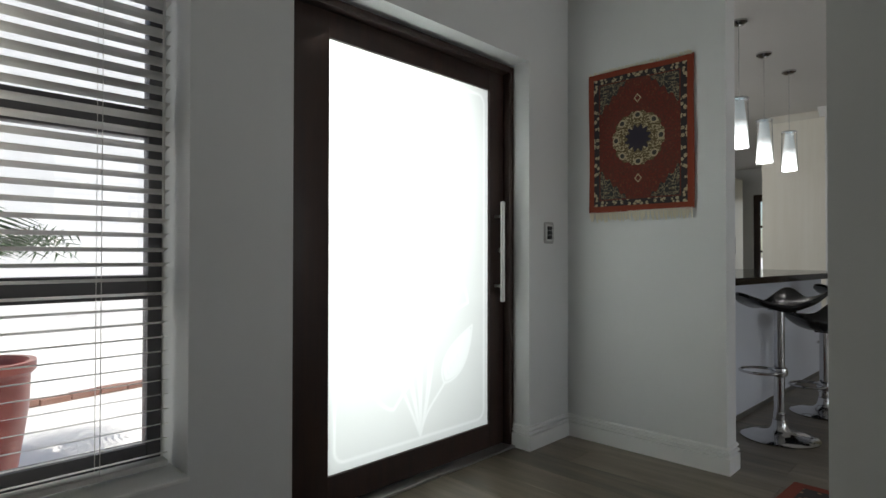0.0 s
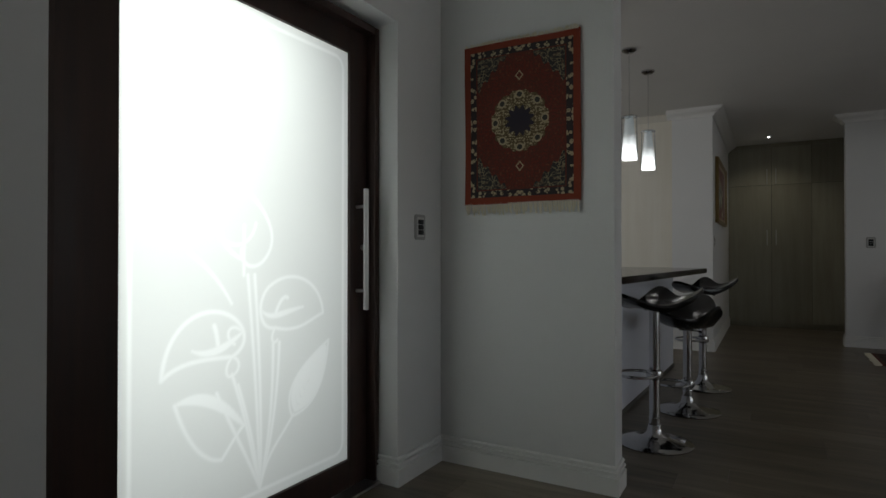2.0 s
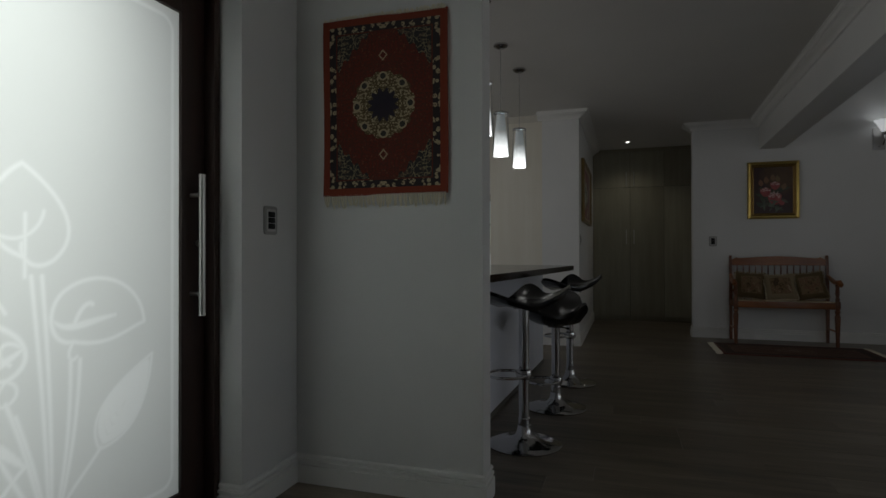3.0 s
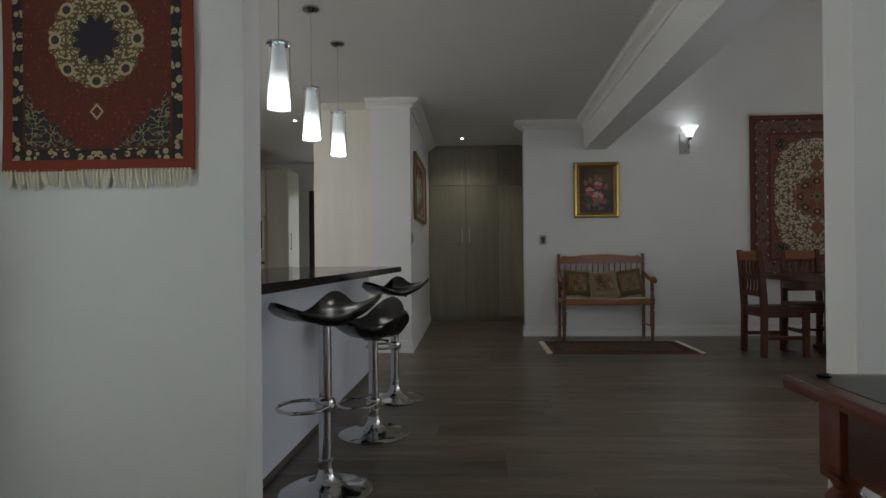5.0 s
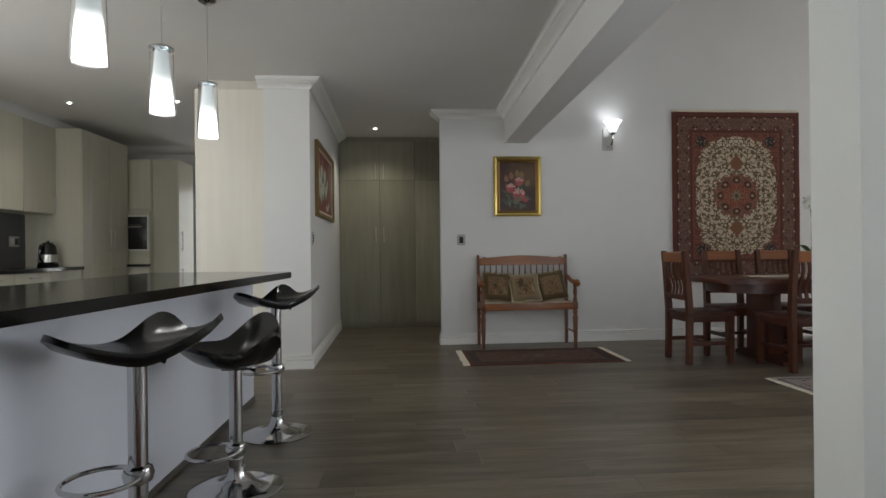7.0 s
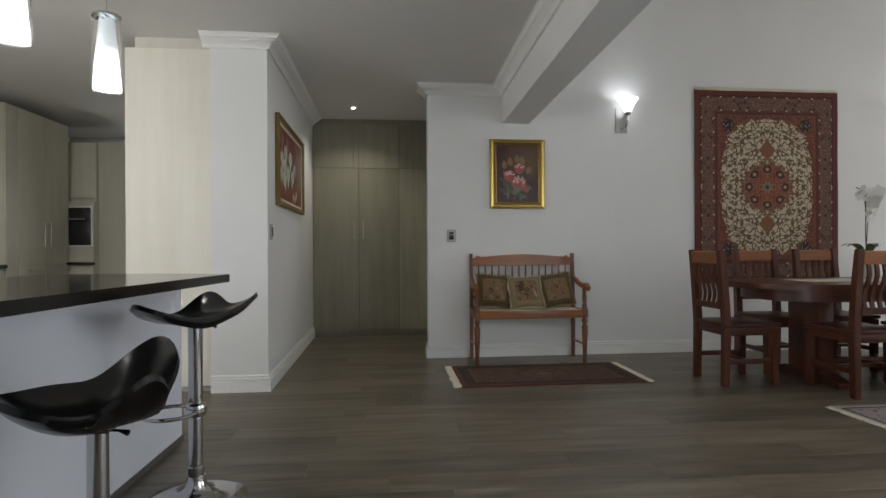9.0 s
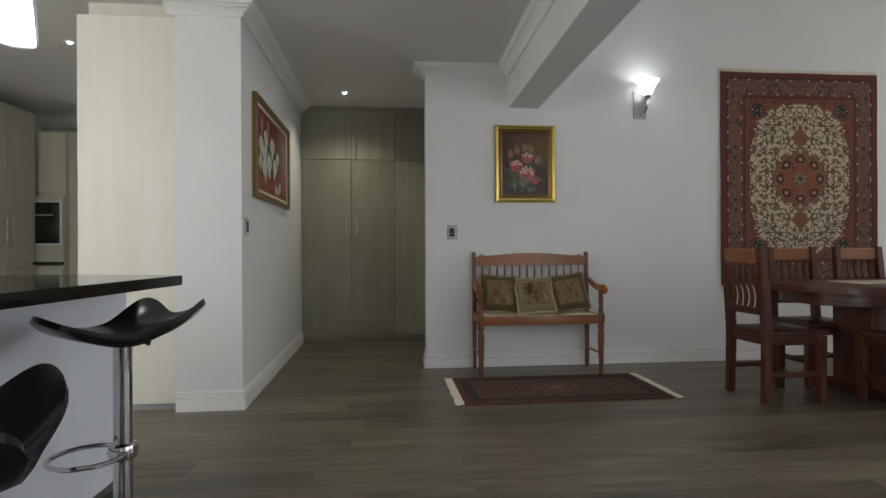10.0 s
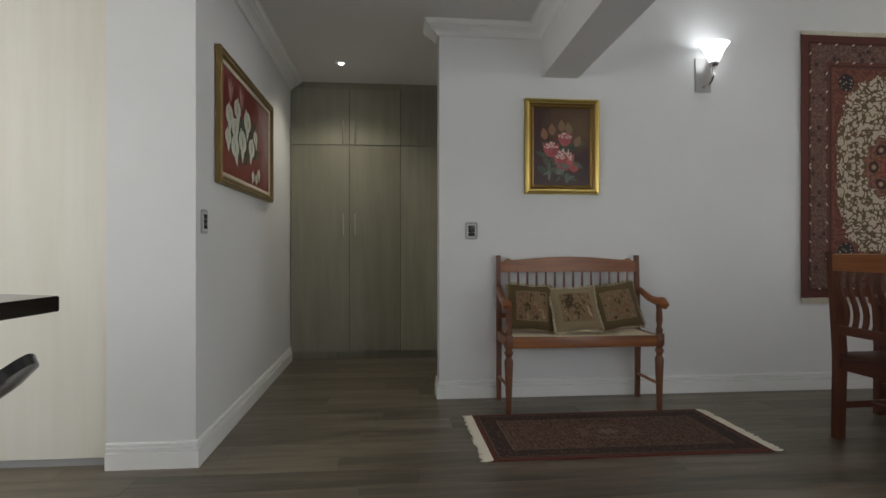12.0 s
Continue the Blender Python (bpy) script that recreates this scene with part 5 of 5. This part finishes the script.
# local z of a cushion points out into the room
CUSH = pose(0, 0, 0, 90, 0, -90)
for y, z, lean, spin, label in ((-0.42, 0.622, -20, -4, "olive tapestry cushion leaning on the bench back"), (-0.70, 0.612, -28, 3, "pale braided tapestry cushion in the middle"), (-0.99, 0.625, -20, 8, "olive tapestry cushion with pictured panel")):
    cushion(pose(8.0 if y != -0.70 else 7.955, y, z) @ CUSH @ pose(0, 0, 0, lean, 0, spin), label, *((PALE_CLOTH, PALE_FRINGE) if y == -0.70 else (CLOTH, FRINGE)))

# ---- dining set ----
RED_WOOD = wood("red_brown_wood", (0.036, 0.008, 0.004), (0.115, 0.030, 0.011), "z", 0.42, 1.0, 0.08)
RED_FLAT = wood("red_brown_board", (0.034, 0.008, 0.005), (0.10, 0.026, 0.011), "y", 0.36, 1.0, 0.12)


def dining_chair():
    """Front towards +x."""
    c = thing("dining_chair", pose(0, 0, 0), "red-brown wooden dining chair with slatted back", "chair", "chairs round the dining table")
    for s in (-1, 1):
        y = s * 0.175
        bm = BM()
        prism(bm, [(-0.215, 0.0), (-0.165, 0.0), (-0.155, 0.44), (-0.175, 0.72), (-0.205, 0.985), (-0.245, 0.985), (-0.222, 0.72), (-0.205, 0.44)], "y", y - 0.024, y + 0.024)
        bmesh.ops.bevel(bm, geom=bm.edges[:], offset=0.005, segments=2, affect="EDGES")
        part("back_post", bm, RED_WOOD, c)
        bm = BM()
        prism(bm, [(0.172, 0.0), (0.212, 0.0), (0.22, 0.42), (0.165, 0.42)], "y", s * 0.18 - 0.024, s * 0.18 + 0.024)
        bmesh.ops.bevel(bm, geom=bm.edges[:], offset=0.004, segments=2, affect="EDGES")
        part("front_leg", bm, RED_WOOD, c)
        bm = BM()
        box(bm, -0.18, 0.185, s * 0.178 - 0.011, s * 0.178 + 0.011, 0.16, 0.195, 0.004)
        part("side_stretcher", bm, RED_FLAT, c)
        bm = BM()
        box(bm, -0.18, 0.2, s * 0.178 - 0.012, s * 0.178 + 0.012, 0.365, 0.425, 0.003)
        part("side_apron", bm, RED_FLAT, c)
    for x in (-0.18, 0.19):
        bm = BM()
        box(bm, x - 0.012, x + 0.012, -0.16, 0.16, 0.365, 0.425, 0.003)
        part("apron", bm, RED_FLAT, c)
    bm = BM()
    box(bm, -0.012, 0.012, -0.17, 0.17, 0.165, 0.19, 0.003)
    part("cross_stretcher", bm, RED_FLAT, c)
    bm = BM()
    box(bm, -0.205, 0.235, -0.205, 0.205, 0.425, 0.452, 0.008)
    part("seat", bm, RED_FLAT, c)
    bm = BM()
    prism(bm, [(-0.24, 0.885), (-0.208, 0.885), (-0.215, 0.965), (-0.225, 0.975), (-0.245, 0.97)], "y", -0.155, 0.155)
    # The brighter honey wood paints in the light that catches the top rail.
    part("top_rail", bm, TEAK, c)
    bm = BM()
    prism(bm, [(-0.218, 0.555), (-0.19, 0.555), (-0.195, 0.60), (-0.22, 0.60)], "y", -0.155, 0.155)
    part("lower_rail", bm, RED_FLAT, c)
    bm = BM()
    n = 8
    side = []
    for i in range(n + 1):
        z = 0.59 + 0.31 * i / n
        x = -0.205 - 0.02 * i / n + 0.018 * math.sin(math.pi * 2 * i / n)
        side.append((x, z))
    prism(bm, [(x + 0.007, z) for x, z in side] + [(x - 0.007, z) for x, z in side[::-1]], "y", -0.013, 0.013)
    slat = mesh_of("back_slat", bm, RED_WOOD)
    for k in range(5):
        ob = new("back_slat", slat)
        ob.parent = c
        ob.matrix_basis = pose(0, -0.116 + 0.058 * k, 0)
    return c


first_chair = dining_chair()
first_chair.matrix_basis = pose(7.04, -2.07, 0, 0, 0, -88)
for x, y, turn in ((6.64, -2.70, 2), (6.62, -3.3, -3), (7.40, -2.64, 180), (7.40, -3.195, 179), (7.05, -4.25, 91)):
    copy_thing(first_chair, pose(x, y, 0, 0, 0, turn))

table = thing("dining_table", pose(7.03, -3.1, 0), "dark red-brown oval dining table on slab pedestals", "table")
bm = BM()
oval = []
for k in range(64):
    t = 2 * math.pi * k / 64
    c, s = math.cos(t), math.sin(t)
    oval.append((0.47 * math.copysign(abs(c) ** 0.6, c), 1.02 * math.copysign(abs(s) ** 0.6, s)))
prism(bm, oval, "z", 0.70, 0.742)
bmesh.ops.bevel(bm, geom=[e for e in bm.edges if abs(e.verts[0].co.z - e.verts[1].co.z) < 1e-4], offset=0.010, segments=3, affect="EDGES")
part("tabletop", bm, RED_FLAT, table, "polished red-brown oval top")
bm = BM()
prism(bm, [(x * 0.82, y * 0.86) for x, y in oval], "z", 0.615, 0.70)
part("apron", bm, RED_FLAT, table)
for y in (-0.42, 0.42):
    bm = BM()
    box(bm, -0.16, 0.16, y - 0.06, y + 0.06, 0.07, 0.64, 0.01)
    part("pedestal", bm, RED_WOOD, table)
    bm = BM()
    prism(bm, [(-0.34, 0.0), (0.34, 0.0), (0.34, 0.035), (0.2, 0.075), (-0.2, 0.075), (-0.34, 0.035)], "y", y - 0.055, y + 0.055)
    part("foot", bm, RED_FLAT, table)
bm = BM()
box(bm, -0.05, 0.05, -0.37, 0.37, 0.10, 0.16, 0.008)
part("stretcher", bm, RED_FLAT, table)

LINEN = paint("runner_linen", (0.66, 0.60, 0.50), 0.95, 0.06, 0.4, 220)
runner = thing("table_runner", pose(7.05, -3.1, 0.7425), "cream woven runner laid along the table", "table runner")
bm = BM()
prism(bm, [(-0.16, -0.62), (0.16, -0.62), (0.17, 0.0), (0.16, 0.50), (-0.16, 0.50), (-0.165, 0.0)], "z", 0.0, 0.004)
part("cloth", bm, LINEN, runner, "", 0)

ORCHID_WHITE = plain("orchid_petal", (0.82, 0.82, 0.78), 0.5)
STEM = plain("orchid_stem", (0.09, 0.07, 0.035), 0.5)
GLAZE = plain("white_glazed_pot", (0.55, 0.53, 0.48), 0.3)
orchid = thing("potted_orchid", pose(7.08, -3.2, 0.747), "white orchid in a pale pot on the table", "potted plant")
bm = BM()
lathe(bm, [(0.0, 0.0), (0.06, 0.0), (0.075, 0.06), (0.085, 0.17), (0.09, 0.18), (0.085, 0.19), (0.078, 0.175), (0.0, 0.165)])
part("pot", bm, GLAZE, orchid)
bm = BM()
for k, (a, ln) in enumerate(((0.3, 0.20), (1.6, 0.17), (2.7, 0.22), (4.0, 0.18), (5.2, 0.19))):
    left, right = [], []
    for i in range(9):
        f = i / 8
        c0 = Vector((math.cos(a) * ln * f, math.sin(a) * ln * f, 0.17 + 0.11 * math.sin(f * 2.3)))
        wv = Vector((-math.sin(a), math.cos(a), 0)) * (0.034 * math.sin(math.pi * min(1, f * 0.92 + 0.08)))
        left.append(bm.verts.new(c0 + wv))
        right.append(bm.verts.new(c0 - wv))
    for i in range(8):
        bm.faces.new((left[i], right[i], right[i + 1], left[i + 1]))
part("foliage", bm, LEAF, orchid, "dark green strap leaves", 60)
bm = BM()
spray = [(0.0, 0.0, 0.17), (0.0, 0.01, 0.35), (-0.01, 0.015, 0.5), (-0.02, 0.03, 0.62), (-0.03, 0.075, 0.70), (-0.04, 0.12, 0.71)]
tube(bm, spray, 0.004, 6)
spray2 = [(0.01, 0.0, 0.17), (0.015, -0.02, 0.4), (0.01, -0.03, 0.56), (0.0, -0.05, 0.66), (-0.01, -0.085, 0.70)]
tube(bm, spray2, 0.0035, 6)
part("stem", bm, STEM, orchid)
rng = random.Random(5)
bm = BM()
for k in range(5):
    a = k * 2 * math.pi / 5 + math.pi / 2
    ring = []
    for i in range(10):
        t = 2 * math.pi * i / 10
        u, v = 0.026 + 0.026 * math.cos(t), 0.021 * math.sin(t)
        ring.append(bm.verts.new((0.006 * math.sin(t * 2) - 0.004, u * math.cos(a) - v * math.sin(a), u * math.sin(a) + v * math.cos(a))))
    bm.faces.new(ring)
flower_mesh = mesh_of("flower", bm, ORCHID_WHITE, 60)
for k in range(17):
    ob = new("flower", flower_mesh)
    ob.parent = orchid
    side = spray if k % 2 else spray2
    f = 0.42 + 0.58 * (k // 2) / 8
    i = min(int(f * (len(side) - 1)), len(side) - 2)
    p = Vector(side[i]).lerp(Vector(side[i + 1]), f * (len(side) - 1) - i)
    ob.matrix_basis = pose(p.x - 0.02 + rng.uniform(-0.03, 0.02), p.y + rng.uniform(-0.03, 0.03), p.z + rng.uniform(-0.05, 0.0), 0, rng.uniform(-35, 15), rng.uniform(-50, 50))

# ---- writing desk ----
DESK = wood("cherry_wood", (0.06, 0.014, 0.006), (0.17, 0.042, 0.017), "x", 0.3, 1.0, 0.3)
DRAWER = wood("dark_cherry_wood", (0.022, 0.007, 0.005), (0.06, 0.017, 0.010), "x", 0.3, 1.0, 0.3)
LEATHER = plain("dark_desk_inlay", (0.035, 0.028, 0.026), 0.35)
desk = thing("writing_desk", pose(2.015, -0.172, 0), "reddish-brown wooden desk with dark inlaid top", "desk")
bm = BM()
box(bm, -0.655, 0.655, -0.36, 0.36, 0.728, 0.756, 0.010)
part("top", bm, DESK, desk)
bm = BM()
box(bm, -0.622, 0.622, -0.327, 0.327, 0.7535, 0.7575)
part("inlay", bm, LEATHER, desk, "dark leather inlay", 0)
bm = BM()
box(bm, -0.60, 0.60, -0.31, 0.30, 0.595, 0.728, 0.004)
part("carcass", bm, DESK, desk)
for x0, x1 in ((-0.54, -0.19), (-0.17, 0.17), (0.19, 0.54)):
    bm = BM()
    box(bm, x0, x1, 0.298, 0.312, 0.612, 0.715, 0.004)
    drawer = part("drawer_front", bm, DRAWER, desk, "darker cherry drawer front")
    bm = BM()
    xm = (x0 + x1) / 2
    tube(bm, [(xm, 0.31, 0.663), (xm, 0.325, 0.663), (xm, 0.335, 0.663), (xm, 0.345, 0.663)], [0.008, 0.008, 0.017, 0.010], 16)
    part("knob", bm, DARK, drawer, "round dark knob")
for sx in (-1, 1):
    for sy in (-1, 1):
        bm = BM()
        box(bm, sx * 0.585 - 0.03, sx * 0.585 + 0.03, sy * 0.285 - 0.03, sy * 0.285 + 0.03, 0.58, 0.73, 0.004)
        lathe(bm, [(0.0, 0.0), (0.02, 0.0), (0.026, 0.03), (0.018, 0.06), (0.024, 0.30), (0.033, 0.46), (0.020, 0.50), (0.034, 0.53), (0.034, 0.55), (0.02, 0.565), (0.028, 0.582)], sx * 0.585, sy * 0.285, 18)
        part("leg", bm, DESK, desk, "turned wooden leg")
ring = thing("coaster", pose(2.625, 0.135, 0.7578) @ Matrix.Scale(0.7, 4), "small dark round dish on the desk", "coaster", "dishes on the desk")
bm = BM()
lathe(bm, [(0.0, 0.0), (0.016, 0.0), (0.019, 0.006), (0.017, 0.009), (0.012, 0.005), (0.0, 0.004)], seg=24)
part("dish", bm, BLACK, ring)
copy_thing(ring, pose(2.622, -0.04, 0.7578) @ Matrix.Scale(0.7, 4))


# ---- kitchen ----
def unit(name, m, label, size, doors, category="cabinet", material=KITCHEN, plinth=0.0, group="kitchen units"):
    """A cabinet whose front lies in its local plane y = 0, facing -y; doors are (x0, x1, z0, z1, handle)."""
    w, d, z0, z1 = size
    u = thing(name, m, label, category, group)
    bm = BM()
    box(bm, 0.0, w, 0.02, d, z0 + plinth, z1)
    part("body", bm, material, u, "", 0)
    if plinth:
        bm = BM()
        box(bm, 0.0, w, 0.06, d, z0, z0 + plinth)
        part("plinth", bm, DARK, u, "", 0)
    for x0, x1, a, b, grip in doors:
        bm = BM()
        box(bm, x0 + 0.002, x1 - 0.002, 0.0, 0.019, a + 0.002, b - 0.002, 0.0015)
        leaf = part("drawer_front" if grip == "h" else "door", bm, material, u, "", 0)
        if grip == "h":
            bar_handle(leaf, ((x0 + x1) / 2, 0, b - 0.05), 0.16, "x", (0, -1, 0))
        elif grip:
            bar_handle(leaf, (x1 - 0.05 if "r" in grip else x0 + 0.05, 0, b - 0.14 if "t" in grip else a + 0.14 if "b" in grip else 1.17), 0.26 if "m" in grip else 0.16, "z", (0, -1, 0))
    return u


for i in range(4):
    x = 6.52 + 0.55 * i
    unit("base_cabinet", pose(x, 4.10, 0), "cream kitchen base unit with drawer", (0.548, 0.598, 0, 0.84), ((0, 0.548, 0.10, 0.62, "rt"), (0, 0.548, 0.62, 0.835, "h")), plinth=0.10)
    unit("wall_cabinet", pose(x, 4.36, 0), "cream kitchen wall cabinet with bar handle", (0.548, 0.338, 1.45, 2.40), ((0, 0.548, 1.45, 2.40, "rb" if i % 2 else "lb"),))
work = thing("kitchen_worktop", pose(0, 0, 0), "black polished stone kitchen worktop", "worktop")
bm = BM()
box(bm, 6.5, 8.72, 4.07, 4.698, 0.84, 0.875, 0.003)
part("slab", bm, STONE, work)
GREY_TILE = plain("grey_splashback", (0.10, 0.10, 0.105), 0.25)
bm = BM()
box(bm, 6.5, 8.72, 4.688, 4.699, 0.876, 1.45)
structure("splashback", bm, GREY_TILE, "dark grey glass splashback", "splashback", 0)
bm = BM()
box(bm, 6.5, 9.8, 4.36, 4.70, 2.40, 2.499)
structure("kitchen_bulkhead", bm, WALL, "white plastered bulkhead over cabinets", "bulkhead", 0)
unit("tall_cabinet", pose(8.722, 4.085, 0), "cream tall cupboard with paired steel handles", (1.06, 0.61, 0, 2.40),
     ((0.0, 0.18, 0.10, 2.40, ""), (0.18, 0.62, 0.86, 2.40, "rm"), (0.62, 1.06, 0.86, 2.40, "lm"), (0.18, 0.62, 0.66, 0.86, "h"), (0.62, 1.06, 0.66, 0.86, "h"), (0.18, 0.62, 0.10, 0.66, "rt"), (0.62, 1.06, 0.10, 0.66, "lt")), plinth=0.10)
unit("pantry_cabinet", pose(9.92, 3.50, 0), "cream tall pantry cupboard with steel handle", (0.53, 0.55, 0, 2.25), ((0.0, 0.53, 0.86, 2.25, "lm"), (0.0, 0.53, 0.10, 0.86, "lt")), plinth=0.10)

GLASS_BLACK = plain("black_oven_glass", (0.012, 0.012, 0.014), 0.22)


def oven(parent, z0, z1):
    """An oven front facing -x in the tower's own space."""
    bm = BM()
    for y0, y1, a, b in ((0.0, 0.60, z0, z0 + 0.018), (0.0, 0.60, z1 - 0.018, z1), (0.0, 0.018, z0 + 0.018, z1 - 0.018), (0.582, 0.60, z0 + 0.018, z1 - 0.018)):
        box(bm, -0.022, 0.01, y0, y1, a, b, 0.002)
    case = part("oven_surround", bm, TRIM, parent, "white surround")
    bm = BM()
    box(bm, -0.012, 0.01, 0.018, 0.582, z0 + 0.018, z1 - 0.12, 0.003)
    part("oven_door", bm, GLASS_BLACK, case, "black glass oven door")
    bm = BM()
    box(bm, -0.014, 0.01, 0.018, 0.582, z1 - 0.118, z1 - 0.018, 0.003)
    part("control_panel", bm, BLACK, case, "black control panel")
    bm = BM()
    tube(bm, [(-0.045, 0.07, z1 - 0.15), (-0.045, 0.53, z1 - 0.15)], 0.010, 10)
    for y in (0.09, 0.51):
        tube(bm, [(-0.01, y, z1 - 0.15), (-0.045, y, z1 - 0.15)], 0.007, 8)
    part("oven_handle", bm, STEEL, case)
    for y in (0.13, 0.3, 0.47):
        bm = BM()
        tube(bm, [(-0.012, y, z1 - 0.068), (-0.032, y, z1 - 0.068)], 0.018, 16)
        part("knob", bm, BLACK, case)


tower = thing("oven_tower", pose(9.80, 3.83, 0), "cream oven housing with two black glass ovens", "oven housing")
bm = BM()
box(bm, 0.01, 0.6, 0.0, 0.6, 0.0, 1.56)
part("body", bm, KITCHEN, tower, "", 0)
bm = BM()
box(bm, 0.08, 0.6, 0.0, 0.6, 1.56, 2.24)
part("upper_body", bm, KITCHEN, tower, "", 0)
bm = BM()
box(bm, 0.062, 0.08, 0.004, 0.596, 1.60, 2.238, 0.002)
part("upper_door", bm, KITCHEN, tower, "", 0)
oven(tower, 1.045, 1.505)
oven(tower, 0.22, 0.70)
bm = BM()
box(bm, -0.006, 0.01, 0.004, 0.596, 0.72, 0.83, 0.002)
front = part("drawer_front", bm, KITCHEN, tower, "", 0)
bar_handle(front, (-0.006, 0.30, 0.79), 0.16, "y", (-1, 0, 0))
bm = BM()
box(bm, -0.06, 0.012, -0.01, 0.6, 0.84, 0.872, 0.003)
part("worktop_strip", bm, STONE, tower, "black stone strip")
kettle = thing("kettle", pose(8.56, 4.36, 0.875) @ Matrix.Scale(1.15, 4), "steel and black electric kettle on the worktop", "kettle")
bm = BM()
lathe(bm, [(0.0, 0.0), (0.085, 0.0), (0.088, 0.02), (0.078, 0.024), (0.08, 0.03), (0.074, 0.13), (0.062, 0.20), (0.045, 0.215), (0.0, 0.22)])
part("jug", bm, BLACK, kettle)
bm = BM()
lathe(bm, [(0.0805, 0.045), (0.0775, 0.115), (0.0755, 0.115), (0.0785, 0.045)])
part("steel_band", bm, STEEL, kettle, "brushed steel band")
bm = BM()
tube(bm, [(-0.06, 0, 0.20), (-0.11, 0, 0.20), (-0.125, 0, 0.15), (-0.115, 0, 0.08), (-0.078, 0, 0.05)], 0.011, 10)
part("handle", bm, BLACK, kettle)
bm = BM()
lathe(bm, [(0.046, 0.214), (0.04, 0.226), (0.012, 0.232), (0.012, 0.245), (0.0, 0.247)])
part("lid", bm, BLACK, kettle)

socket = thing("wall_socket", pose(8.53, 4.687, 1.15), "double wall socket with one dark rocker", "socket")
bm = BM()
prism(bm, rounded(0.075, 0.055, 0.008), "y", -0.008, 0.0)
part("plate", bm, GREY_PLASTIC, socket)
for x, ink in ((-0.035, PLATE), (0.035, BLACK)):
    bm = BM()
    box(bm, x - 0.028, x + 0.028, -0.013, -0.0075, -0.035, 0.035, 0.003)
    part("outlet", bm, ink, socket)

back = thing("door_2", pose(11.0, 2.62, 0), "dark brown back door with glazed panes", "door")
back["kind"] = "structure"
bm = BM()
for y0, y1, z0, z1 in ((0.002, 0.10, 0.0, 2.048), (0.78, 0.878, 0.0, 2.048), (0.10, 0.78, 1.93, 2.048), (0.10, 0.78, 0.0, 0.22), (0.10, 0.78, 0.64, 0.70), (0.10, 0.78, 1.06, 1.10), (0.10, 0.78, 1.48, 1.52)):
    box(bm, 0.02, 0.07, y0, y1, z0, z1, 0.003)
part("door_leaf", bm, DOOR_WOOD, back)
for z0, z1 in ((0.22, 0.64), (0.70, 1.06), (1.10, 1.48), (1.52, 1.93)):
    bm = BM()
    box(bm, 0.04, 0.045, 0.10, 0.78, z0, z1)
    part("pane", bm, GLASS, back, "", 0).visible_shadow = False

# ---- floor planks ----
def planks():
    floor = bpy.data.objects["floor"]
    width, length, gap = 0.185, 1.22, 0.0005
    def plank(bm, w, l):
        box(bm, gap, w - gap, gap, l - gap, -0.012, 0.0)
        bmesh.ops.bevel(bm, geom=[e for e in bm.edges if all(v.co.z > -0.001 for v in e.verts)], offset=0.0008, segments=1, affect="EDGES")
    bm = BM()
    plank(bm, width, length)
    whole = mesh_of("plank", bm, PLANK, 0)
    far, bits = BM(), {}
    rng = random.Random(11)
    for i in range(75):
        x = -2.6 + i * width
        start = -9.15 - rng.random() * length
        for j in range(13):
            y0, y1 = start + j * length, start + (j + 1) * length
            if y1 < -9.1 or y0 > (4.7 if x > 3.1 else 2.4):
                continue
            if 2.9 < x < 9.7 and y1 > -2.4 and y0 < 1.7 or 1.9 < x < 2.95 and 0.9 < y1 and y0 < 2.3:
                ob = new("plank", whole)
                ob.parent = floor
                ob.location = (x, y0, 0)
            else:
                y0c, y1c = max(y0, -9.15), min(y1, 4.7 if x > 3.1 else 2.42)
                verts = [far.verts.new(p) for p in ((x + gap, y0c + gap, 0), (x + width - gap, y0c + gap, 0), (x + width - gap, y1c - gap, 0), (x + gap, y1c - gap, 0),
                                                    (x + gap, y0c + gap, -0.012), (x + width - gap, y0c + gap, -0.012), (x + width - gap, y1c - gap, -0.012), (x + gap, y1c - gap, -0.012))]
                a, b, c, d, e, f, g, h = verts
                for loop in ((a, b, c, d), (a, e, f, b), (b, f, g, c), (c, g, h, d), (d, h, e, a)):
                    far.faces.new(loop)
    rest = part("outlying_planks", far, PLANK, floor, "", 0)
    rest["kind"] = "stuff"


planks()
